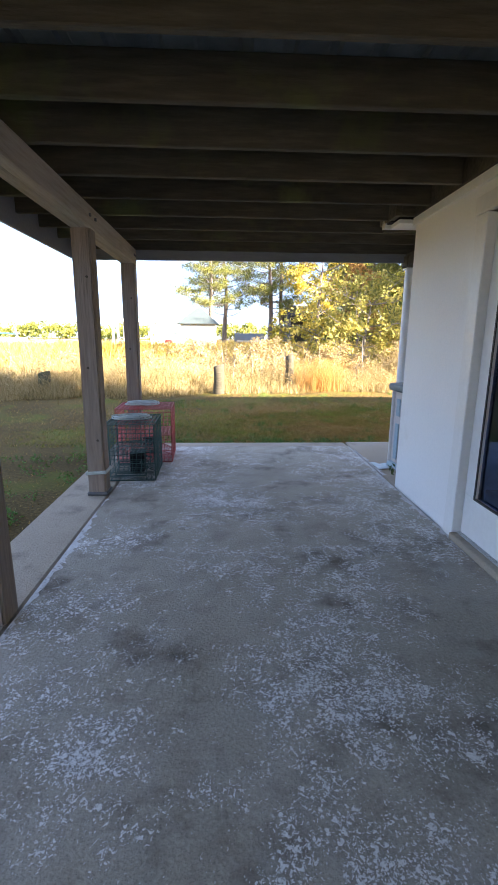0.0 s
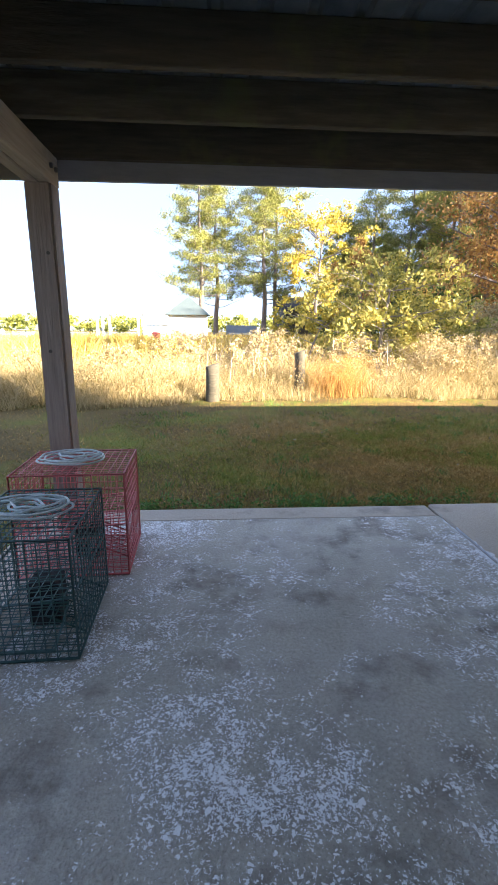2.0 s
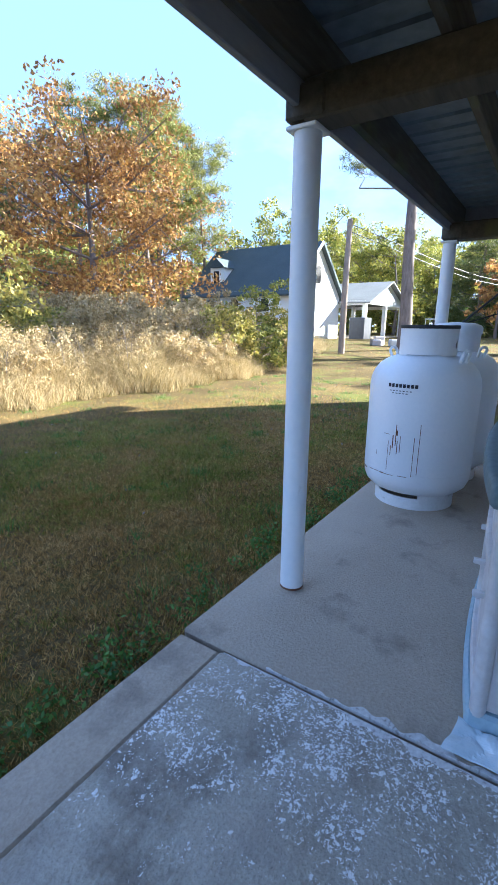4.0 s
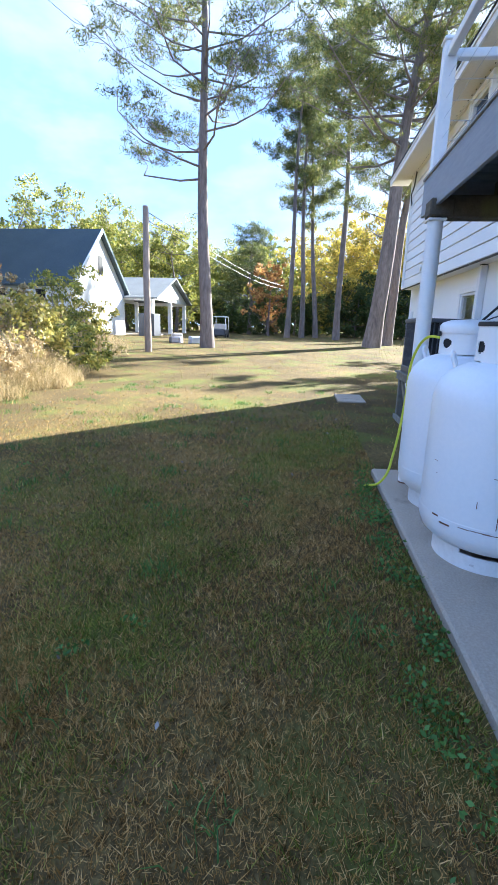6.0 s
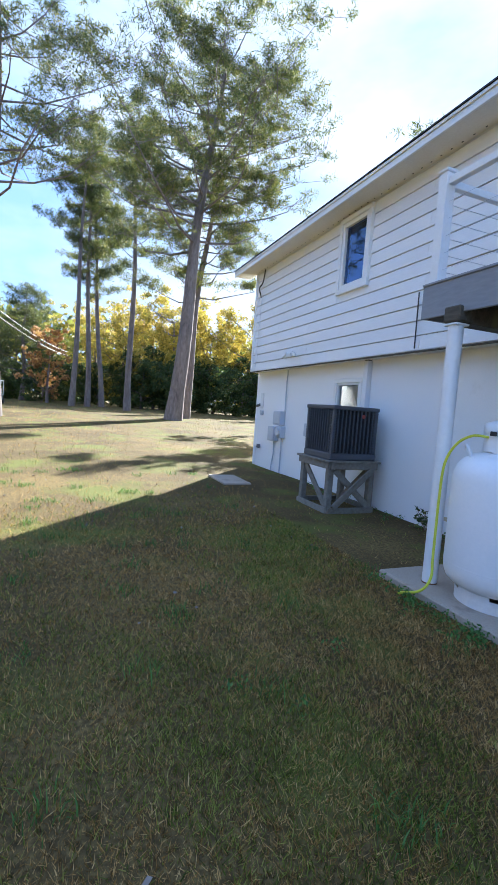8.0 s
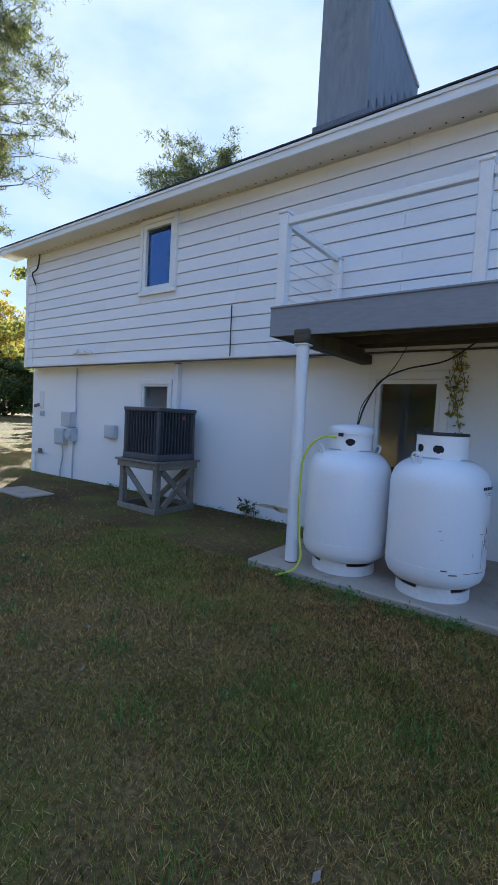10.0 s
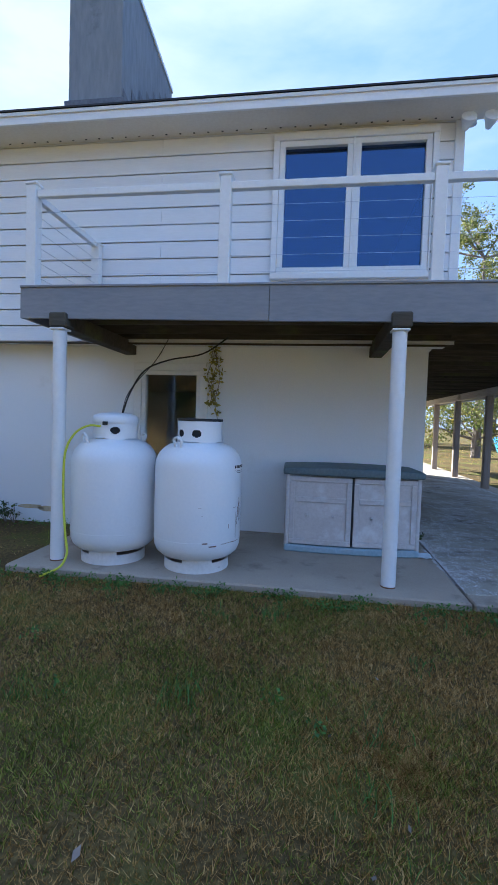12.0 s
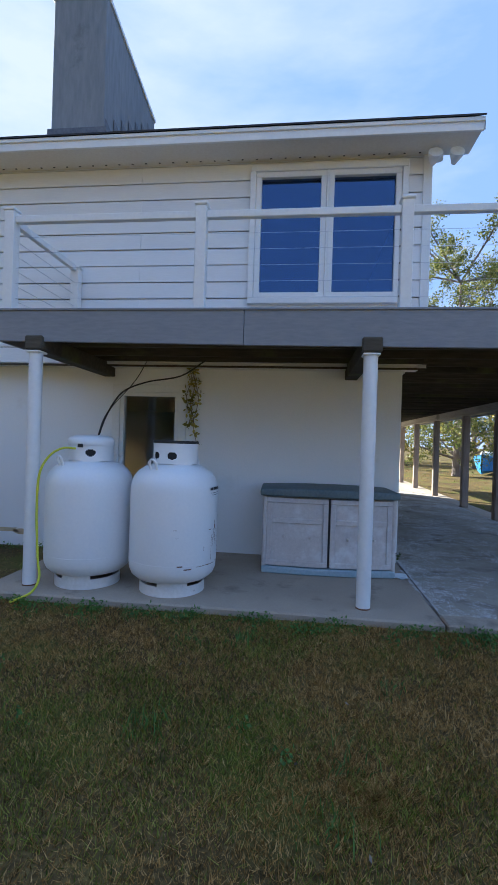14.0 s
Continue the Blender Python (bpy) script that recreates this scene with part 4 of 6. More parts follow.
pts = curve_points([(5.66, 6.88, 1.30), (5.76, 6.94, 1.30), (5.87, 6.98, 1.22), (5.94, 7.01, 1.05), (5.95, 7.02, 0.75), (5.92, 7.05, 0.48), (5.88, 7.09, 0.28), (5.84, 7.13, 0.14), (5.87, 7.20, 0.03), (6.00, 7.30, -0.03)], 7)
part("hose", tube(bmesh.new(), pts, 0.0105, 10), M_HOSE, hose, smooth=True)
wire = thing("black_cable", "black cable looping from the deck to the tank", "cable")
pts = curve_points([(5.55, 6.66, 1.40), (5.58, 6.4, 1.65), (5.54, 6.1, 1.92), (5.35, 5.85, 2.07), (4.98, 5.75, 2.16), (4.70, 5.68, 2.36)], 6)
part("wire", tube(bmesh.new(), pts, 0.009, 7), M_BLACK, wire, smooth=True)
pts = curve_points([(5.55, 6.68, 1.40), (5.8, 5.9, 1.7), (5.6, 5.6, 2.1), (5.45, 5.6, 2.35)], 6)
part("thin_wire", tube(bmesh.new(), pts, 0.005, 6), M_BLACK, wire)
brick = thing("loose_block", "broken masonry block beside the wall", "block")
part("masonry", block(6.02, 6.22, 5.95, 6.15, 0.0, 0.16, 0.012), M_STAND, brick)
brick = thing("loose_block", "dark masonry block standing on the slab", "block")
part("masonry", block(5.70, 5.92, 5.62, 5.84, 0.003, 0.21, 0.014), M_STAND, brick)

# ---------------------------------------------------------------- storage box
box = thing("storage_box", "pale taupe resin storage box with teal grey lid and two doors", "storage box", at=(3.245, 5.675, 0.003), turn=3.0)
BW, BD = 0.715, 0.31


def bowed(bm, amount=0.05):
    for v in bm.verts:
        if v.co.y > 0.1:
            v.co.y += amount * (1 - (v.co.x / BW) ** 2) * (v.co.y / BD)
    return bm


b = block(-BW, BW, -BD, BD + 0.02, 0.0, 0.075, 0.012)
bmesh.ops.subdivide_edges(b, edges=[e for e in b.edges if abs(e.verts[0].co.x - e.verts[1].co.x) > 0.5], cuts=12)
part("base", bowed(b), M_BASE, box, "pale blue resin base")
b = block(-BW + 0.02, BW - 0.02, -BD + 0.02, BD - 0.035, 0.075, 0.83, 0.01)
bmesh.ops.subdivide_edges(b, edges=[e for e in b.edges if abs(e.verts[0].co.x - e.verts[1].co.x) > 0.5], cuts=12)
part("body", bowed(b), M_BOX, box)
b = block(-BW - 0.03, BW + 0.03, -BD - 0.01, BD + 0.045, 0.835, 0.91, 0.025, segments=3)
bmesh.ops.subdivide_edges(b, edges=[e for e in b.edges if abs(e.verts[0].co.x - e.verts[1].co.x) > 0.5], cuts=14)
for v in b.verts:
    if v.co.z > 0.88:
        v.co.z += 0.02 * (1 - (v.co.x / 0.75) ** 2)
part("lid", bowed(b), M_LID, box, "teal grey resin lid", smooth=True)
for s in (-1, 1):
    x0, x1 = (0.012, BW - 0.045) if s > 0 else (-BW + 0.045, -0.012)
    st = 0.055
    yb = BD - 0.03
    d = None
    for name, a, c, z0, z1, y1 in (("door", x0, x1, 0.085, 0.82, 0.018), ("rail", x0, x1, 0.085, 0.14, 0.034), ("rail", x0, x1, 0.765, 0.82, 0.034), ("stile", x0, x0 + st, 0.14, 0.765, 0.034), ("stile", x1 - st, x1, 0.14, 0.765, 0.034), ("rail", x0 + st, x1 - st, 0.545, 0.60, 0.034)):
        t = block(a, c, yb if d is None else yb + 0.012, yb + y1, z0, z1, 0.005)
        bmesh.ops.subdivide_edges(t, edges=[e for e in t.edges if abs(e.verts[0].co.x - e.verts[1].co.x) > 0.25], cuts=6)
        p = part(name, bowed(t), M_BOX, d or box)
        d = d or p
    for hx in (x0 + 0.19, x1 - 0.19):
        part("door_stud", bowed(block(hx - 0.012, hx + 0.012, yb + 0.014, yb + 0.06, 0.388, 0.412, 0.004)), M_BOX, d)
# black strip added between the doors to paint the gap's shade
part("door_gap_shade", bowed(block(-0.0118, 0.0118, BD - 0.04, BD - 0.012, 0.085, 0.82)), M_BLACK, box)
for s in (-1, 1):
    part("corner_column", tube(bmesh.new(), [(s * (BW - 0.025), BD - 0.015, 0.06), (s * (BW - 0.025), BD - 0.015, 0.835)], 0.028, 16), M_BOX, box, smooth=True)
    for z0, z1 in ((0.12, 0.50), (0.58, 0.76)):
        for y0 in (-0.2, 0.12):
            part("side_rib", block(s * (BW - 0.022), s * (BW - 0.008), y0, y0 + 0.08, z0, z1, 0.004), M_BASE, box)


def crumpled(x0, x1, y0, y1, nx, ny, h, seed):
    bm = bmesh.new()
    g = [[None] * (ny + 1) for _ in range(nx + 1)]
    for i in range(nx + 1):
        for j in range(ny + 1):
            p = Vector((x0 + (x1 - x0) * i / nx, y0 + (y1 - y0) * j / ny, 0))
            n = noise.noise(p * 9 + Vector((seed, 0, 0)))
            p += Vector((noise.noise(p * 7 + Vector((0, seed, 0))) * 0.03, noise.noise(p * 7 + Vector((0, 0, seed))) * 0.03, 0.012 + h * abs(n)))
            g[i][j] = bm.verts.new(p)
    for i in range(nx):
        for j in range(ny):
            bm.faces.new((g[i][j], g[i + 1][j], g[i + 1][j + 1], g[i][j + 1]))
    r = bmesh.ops.extrude_face_region(bm, geom=bm.faces[:])
    bmesh.ops.translate(bm, verts=[v for v in r["geom"] if isinstance(v, bmesh.types.BMVert)], vec=(0, 0, -0.006))
    bmesh.ops.recalc_face_normals(bm, faces=bm.faces)
    return bm


scrap = thing("plastic_scrap", "torn pale plastic sheet lying on the slab", "plastic sheet")
part("sheet", crumpled(2.365, 2.525, 5.80, 6.0, 14, 16, 0.035, 3.0), M_SCRAP, scrap)

# ---------------------------------------------------------------- air conditioner on its stand
stand = thing("timber_stand", "grey weathered timber stand under the air conditioner", "stand")
SX0, SX1, SY0, SY1, SZ = 8.72, 9.62, 5.50, 6.34, 0.72
gz = -0.07
for x in (SX0 + 0.07, SX1 - 0.07):
    for y in (SY0 + 0.06, SY1 - 0.06):
        part("leg", block(x - 0.045, x + 0.045, y - 0.045, y + 0.045, gz - 0.02, SZ - 0.13, 0.006), M_STAND, stand)
for y in (SY0 + 0.005, SY1 - 0.005):
    part("apron", block(SX0, SX1, y - 0.02, y + 0.02, SZ - 0.128, SZ - 0.03, 0.004), M_STAND, stand)
    part("foot_rail", block(SX0 + 0.02, SX1 - 0.02, y - 0.02, y + 0.02, gz + 0.0, gz + 0.09, 0.004), M_STAND, stand)
for x in (SX0, SX1):
    part("apron", block(x - 0.02, x + 0.02, SY0 + 0.03, SY1 - 0.03, SZ - 0.128, SZ - 0.03, 0.004), M_STAND, stand)
    part("foot_rail", block(x - 0.02, x + 0.02, SY0 + 0.03, SY1 - 0.03, gz, gz + 0.09, 0.004), M_STAND, stand)
for p, q in (((SX0 - 0.03, SY1 - 0.1, gz + 0.1), (SX0 - 0.03, SY0 + 0.1, SZ - 0.12)), ((SX0 - 0.035 + 0.07, SY0 + 0.1, gz + 0.1), (SX0 + 0.035, SY1 - 0.12, SZ - 0.14)),
             ((SX1 - 0.1, SY1 - 0.06, SZ - 0.13), (SX0 + 0.12, SY1 - 0.06, gz + 0.08)), ((SX1 - 0.1, SY0 + 0.06, gz + 0.08), (SX0 + 0.12, SY0 + 0.06, SZ - 0.13))):
    part("brace", bar(p, q, 0.035, 0.09), M_STAND, stand)
for k in range(6):
    x = SX0 - 0.04 + k * 0.165
    part("top_board", block(x, x + 0.155, SY0 - 0.04, SY1 + 0.04, SZ - 0.03, SZ, 0.004), M_STAND, stand)
ac = thing("air_conditioner", "dark grey louvred air conditioning unit on a timber stand", "air conditioner", at=(9.15, 5.92, SZ + 0.002))
AH, AR = 0.80, 0.39
part("base_pan", block(-AR - 0.01, AR + 0.01, -AR - 0.01, AR + 0.01, 0, 0.10, 0.012), M_AC, ac)
part("coil", block(-AR + 0.03, AR - 0.03, -AR + 0.03, AR - 0.03, 0.10, AH - 0.06), M_ACIN, ac)
b = block(-AR - 0.015, AR + 0.015, -AR - 0.015, AR + 0.015, AH - 0.06, AH, 0.02, segments=3)
part("top_cover", b, M_AC, ac)
for s in (-1, 1):
    for t in (-1, 1):
        part("corner_post", block(s * AR - (0.05 if s > 0 else 0), s * AR + (0 if s > 0 else 0.05), t * AR - (0.05 if t > 0 else 0), t * AR + (0 if t > 0 else 0.05), 0.10, AH - 0.06, 0.006), M_AC, ac)
louvre = None
for side in range(4):
    turn = Matrix.Rotation(side * math.pi / 2, 4, "Z")
    for k in range(10):
        x = -AR + 0.09 + k * (2 * AR - 0.18) / 9
        part("louvre", moved(bar((x, AR - 0.012, 0.10), (x, AR - 0.012, AH - 0.06), 0.014, 0.03, 0.003), turn), M_AC, ac)
    for k in range(16):
        z = 0.12 + k * 0.039
        part("corner_slat", moved(block(AR - 0.10, AR + 0.004, AR - 0.10, AR + 0.004, z, z + 0.012, 0.003), turn), M_AC, ac)
part("badge", tube(bmesh.new(), [(-AR - 0.004 - 0.004, -0.12, 0.66), (-AR - 0.014, -0.12, 0.66)], 0.03, 16), material("red badge enamel", [(0.3, (0.30, 0.05, 0.04)), (0.7, (0.42, 0.10, 0.08))], rough=0.4, bump=0), ac)

# ---------------------------------------------------------------- fittings on the lower wall
def wall_box(name, label, x0, x1, z0, z1, d=0.13, mat=None):
    t = thing(name, label, "electrical box", "wall boxes")
    part("case", block(x0, x1, YL + 0.002, YL + d, z0, z1, 0.01), mat or M_METER, t)
    part("cover", block(x0 + 0.02, x1 - 0.02, YL + d - 0.001, YL + d + 0.012, z0 + 0.03, z1 - 0.02, 0.006), mat or M_METER, t)
    return t


wall_box("disconnect_box", "grey electrical disconnect box on the wall", 12.42, 12.80, 1.05, 1.37)
wall_box("meter_box", "grey electrical meter box low on the wall", 12.70, 13.05, 0.66, 1.0)
mb = wall_box("junction_box", "small grey junction box with round cover", 12.36, 12.60, 0.76, 1.03)
part("round_cover", tube(bmesh.new(), [(12.48, YL + 0.14, 0.9), (12.48, YL + 0.18, 0.9)], 0.09, 20), M_METER, mb, smooth=True)
wall_box("shutoff_box", "pale grey shutoff box beside the window", 11.02, 11.34, 0.90, 1.16, 0.10)
wall_box("outlet_box", "small blue grey outlet box on the wall", 13.66, 13.78, 1.24, 1.36, 0.06)
cond = thing("conduit", "thin grey conduits running down the wall", "conduit")
for pts in ([(12.40, 2.3), (12.42, 1.9), (12.40, 1.37)], [(12.88, 0.66), (12.86, 0.4), (12.93, 0.1), (12.95, -0.05)], [(12.48, 0.76), (12.48, -0.05)], [(12.6, 1.06), (12.7, 0.98)]):
    part("pipe", tube(bmesh.new(), curve_points([(x, YL + 0.03, z) for x, z in pts], 4), 0.016, 8), M_METER, cond, smooth=True)
spigot = thing("spigot", "white plastic water pipe with tap by the corner", "water pipe")
part("riser", tube(bmesh.new(), [(13.95, YL + 0.05, -0.05), (13.95, YL + 0.05, 0.42), (13.75, YL + 0.05, 0.45)], 0.02, 8), M_PVC, spigot, smooth=True)
part("tap", block(13.68, 13.76, YL + 0.03, YL + 0.10, 0.40, 0.50, 0.01), M_LEAD, spigot)
lamp = thing("wall_tap_fitting", "white and dark utility fitting on the wall", "utility fitting")
part("plate", block(13.70, 13.86, YL + 0.002, YL + 0.03, 1.42, 1.80, 0.01), M_PVC, lamp)
part("spout", tube(bmesh.new(), [(13.85, YL + 0.03, 1.50), (13.95, YL + 0.09, 1.46)], 0.035, 10), M_LEAD, lamp, smooth=True)
down = thing("wall_duct", "white square duct running down beside the window", "duct")
part("duct", block(9.36, 9.47, YL + 0.003, YL + 0.10, 0.55, 2.30, 0.006), M_PVC, down)
part("duct_cap", block(9.37, 9.46, YL + 0.01, YL + 0.09, 2.30, 2.34, 0.004), M_BLACK, down)
dryer = thing("siding_vents", "bent white vent louvres on the siding", "vent")
for k in range(3):
    part("louvre", bar((11.7 + k * 0.22, YU + 0.05, 2.60 - 0.02 * k), (11.45 + k * 0.22, YU + 0.10, 2.53 + 0.03 * k), 0.03, 0.06), M_TRIM, dryer)
line = thing("service_cable", "dark service cable down the siding", "cable")
part("cable", tube(bmesh.new(), [(8.10, YU + 0.03, 3.1), (8.09, YU + 0.03, 2.35)], 0.009, 6), M_BLACK, line)
part("cable", tube(bmesh.new(), curve_points([(13.5, YU + 0.04, 4.75), (13.55, YU + 0.06, 4.45), (13.75, YU + 0.06, 4.35), (13.62, YU + 0.05, 4.1)], 5), 0.016, 6), M_BLACK, line)
part("cable", tube(bmesh.new(), [(13.6, YU + 0.04, 4.2), (13.72, YU + 0.04, 2.33)], 0.008, 6), M_PVC, line)
flood = thing("flood_light", "white twin flood light under the eave", "flood light")
part("base", tube(bmesh.new(), [(2.10, YU + 0.03, 4.772), (2.10, YU + 0.03, 4.69)], 0.05, 14), M_TRIM, flood, smooth=True)
for dx in (-0.13, 0.10):
    bm = lathe(bmesh.new(), [(0.0, -0.06), (0.03, -0.06), (0.045, -0.02), (0.075, 0.05), (0.078, 0.08), (0.06, 0.082), (0.0, 0.07)], 18)
    moved(bm, Matrix.Translation((2.08 + dx, YU + 0.14, 4.64)) @ Matrix.Rotation(radians(-65), 4, "X") @ Matrix.Rotation(radians(200 if dx > 0 else 160), 4, "Z"))
    part("lamp_head", bm, M_TRIM, flood, smooth=True)
pad = thing("utility_pad", "small concrete utility pad in the lawn", "concrete pad")
part("pad", block(10.95, 11.95, 6.60, 7.15, -0.2, -0.02, 0.01), M_CONC, pad)


# ---------------------------------------------------------------- crab traps
def crab_trap(label, mat, at, turn, w, d, h, step):
    t = thing("crab_trap", label, "crab trap", "wire traps", at=at, turn=turn)
    r = 0.0028

    def panel(name, o, u, v, nu, nv, parent=t):
        o, u, v = Vector(o), Vector(u), Vector(v)
        bm = bmesh.new()
        for i in range(nu + 1):
            rr = r * (2.0 if i in (0, nu) else 1)
            tube(bm, [o + u * (i / nu), o + u * (i / nu) + v], rr, 3, False)
        for j in range(nv + 1):
            rr = r * (2.0 if j in (0, nv) else 1)
            tube(bm, [o + v * (j / nv), o + v * (j / nv) + u], rr, 3, False)
        for vert in bm.verts:
            vert.co += Vector((noise.noise(vert.co * 5), noise.noise(vert.co * 5 + Vector((5, 0, 0))), 0)) * 0.008
        return tagged(part(name, bm, mat, parent), kind="stuff")

    nw, nd, nh = int(w / step), int(d / step), int(h / step)
    panel("front_panel", (0, 0, 0), (w, 0, 0), (0, 0, h), nw, nh)
    panel("back_panel", (0, d, 0), (w, 0, 0), (0, 0, h), nw, nh)
    panel("side_panel", (0, 0, 0), (0, d, 0), (0, 0, h), nd, nh)
    panel("side_panel", (w, 0, 0), (0, d, 0), (0, 0, h), nd, nh)
    panel("top_panel", (0, 0, h), (w, 0, 0), (0, d, 0), nw, nd)
    panel("bottom_panel", (0, 0, 0.004), (w, 0, 0), (0, d, 0), nw, nd)
    panel("parlour_floor", (0, 0, h * 0.45), (w, 0, 0.04), (0, d, 0), nw, nd)
    panel("entry_funnel", (w * 0.2, 0.0, 0.05), (w * 0.6, 0, 0), (0, d * 0.35, h * 0.16), nw // 2, nd // 2)
    panel("entry_funnel", (w, d * 0.2, 0.05), (0, d * 0.6, 0), (-w * 0.35, 0, h * 0.16), nd // 2, nw // 2)
    bm = bmesh.new()
    moved(block(-0.07, 0.07, -0.07, 0.07, 0, h * 0.4, 0.01, bm=bm), Matrix.Translation((w * 0.55, d * 0.5, 0.006)))
    part("bait_well", bm, M_ACIN, t, "dark mesh bait well")
    # coiled line on top
    pts = []
    k_rng = np.random.default_rng(int(w * 1000))
    for k in range(70):
        a = k * 0.55
        rr = 0.09 + 0.05 * math.sin(k * 0.37) + 0.02 * k_rng.random()
        pts.append((w * 0.45 + rr * 1.35 * math.cos(a), d * 0.5 + rr * math.sin(a), h + 0.012 + 0.0005 * k + 0.006 * k_rng.random()))
    part("rope_coil", tube(bmesh.new(), curve_points(pts, 3), 0.006, 5), M_ROPE, t, "pale coiled rope")
    return t


crab_trap("green wire crab trap with coiled rope on top", M_GREENW, (-0.41, 5.45, 0.004), 2, 0.47, 0.60, 0.55, 0.042)
crab_trap("red wire crab trap with coiled rope on top", M_REDW, (-0.46, 6.13, 0.004), 3, 0.60, 0.52, 0.60, 0.042)

# ---------------------------------------------------------------- grass
def blades(name, x, y, h, w, lean, mat, segments=1, z=None):
    """Blades of grass: tapered, leaning strips at x, y of height h and width w."""
    n = len(x)
    base = np.stack([x, y, (ground_z(x, y) - 0.004) if z is None else z], -1)
    a, b = rng.random(n) * 2 * np.pi, rng.random(n) * 2 * np.pi
    side = np.stack([np.cos(a), np.sin(a), np.zeros(n)], -1) * (w / 2)[:, None]
    off = np.stack([np.cos(b), np.sin(b), np.zeros(n)], -1) * (h * lean)[:, None]
    up = np.zeros((n, 3))
    up[:, 2] = h
    if segments == 1:
        v = np.stack([base - side, base + side, base + off + up], 1).reshape(-1, 3)
        f = np.arange(n * 3).reshape(-1, 3)
    else:
        mid = base + off * 0.3 + up * 0.55
        v = np.stack([base - side, base + side, mid + side * 0.75, mid - side * 0.75, base + off * 1.2 + up], 1).reshape(-1, 3)
        i = np.arange(n)[:, None] * 5
        f = np.concatenate([i + [0, 1, 2], i + [0, 2, 3], i + [3, 2, 4]])
    return mesh_from(name, v, f, mat)


def scattered(n, x0, x1, y0, y1):
    return x0 + rng.random(n) * (x1 - x0), y0 + rng.random(n) * (y1 - y0)


def meadow_edge(x):
    """Where the mown lawn ends and the tall grass begins."""
    return np.interp(x, [-30, -8, -2, 0.5, 3, 6.5, 10.5, 15, 24, 40], [9.5, 11.0, 12.1, 13.1, 13.5, 13.4, 12.9, 13.9, 16.2, 24.0]) + 0.22 * np.sin(x * 1.9 + 0.7) + 0.14 * np.sin(x * 4.3)


def patches(x, y):
    """Uneven growth, between about -1 and 1, at three sizes."""
    return 0.55 * np.sin(x * 1.3 + 1.7 * np.sin(y * 0.9)) * np.sin(y * 1.6 + 1.1 * np.sin(x * 0.7)) + 0.38 * np.sin(x * 3.4 + 2 * np.sin(y * 2.3)) * np.sin(y * 3.9 + 2 * np.sin(x * 2.6)) + 0.22 * np.sin(x * 9.1 + 2 * np.sin(y * 7.0)) * np.sin(y * 10.3 + 2 * np.sin(x * 6.1))


def clumps(x, y):
    """Small tufts about a hand across, between -1 and 1."""
    return 0.6 * np.sin(x * 43 + 3 * np.sin(y * 29)) * np.sin(y * 47 + 3 * np.sin(x * 33)) + 0.4 * np.sin(x * 91 + 2 * np.sin(y * 67)) * np.sin(y * 83 + 2 * np.sin(x * 71))


def lawn_places(near, wide):
    px, py = 3.6 + rng.normal(0, 2.2, near), 7.1 + np.abs(rng.normal(1.5, 1.7, near))
    a, r = rng.random(wide) * 2 * np.pi, 66 * rng.random(wide) ** 2.2
    px, py = np.concatenate([px, 3.2 + r * np.cos(a)]), np.concatenate([py, 9.0 + r * np.sin(a)])
    ok = ~in_slab(px, py, 0.015) & (py < meadow_edge(px) + 0.2) & (px > -14)
    return px[ok], py[ok]


x, y = lawn_places(480000, 230000)
keep = rng.random(len(x)) < 0.66 - 0.55 * patches(x, y) + 0.55 * clumps(x, y)
x, y = x[keep], y[keep]
far = np.clip((np.hypot(x - 3, y - 9) - 3) / 24, 0, 1)
h = (0.010 + 0.026 * rng.random(len(x)) ** 1.5) * (1 + 0.9 * far) * (1 + 0.5 * clumps(x, y))
tagged(blades("lawn_grass", x, y, h, 0.0024 + 0.0028 * rng.random(len(x)) + 0.03 * far, 1.1 * rng.random(len(x)) + 0.3, M_LAWN), "short straw brown lawn grass in uneven patches", "grass", kind="stuff")
x, y = lawn_places(330000, 190000)
keep = rng.random(len(x)) < 0.28 + 0.85 * patches(x, y) + 0.35 * clumps(y + 3.1, x)
x, y = x[keep], y[keep]
far = np.clip((np.hypot(x - 3, y - 9) - 3) / 24, 0, 1)
h = (0.014 + 0.034 * rng.random(len(x)) ** 1.4) * (1 + 0.9 * far)
tagged(blades("green_grass", x, y, h, 0.003 + 0.0032 * rng.random(len(x)) + 0.03 * far, 1.0 * rng.random(len(x)) + 0.25, M_GREEN), "green grass growing through the brown lawn", "grass", kind="stuff")
# greener, longer tufts
cx, cy = scattered(130, -1, 13, 7.1, 13.3)
k = np.repeat(np.arange(130), 40)
x = cx[k] + rng.normal(0, 0.07, len(k))
y = cy[k] + rng.normal(0, 0.07, len(k))
keep = ~in_slab(x, y, 0.01) & (y < meadow_edge(x) + 0.2)
x, y = x[keep], y[keep]
tagged(blades("grass_tufts", x, y, 0.035 + 0.06 * rng.random(len(x)), 0.005 + 0.003 * rng.random(len(x)), 0.7 * rng.random(len(x)) + 0.2, M_WEED, 2), "longer green grass tufts in the lawn", "grass", kind="stuff")


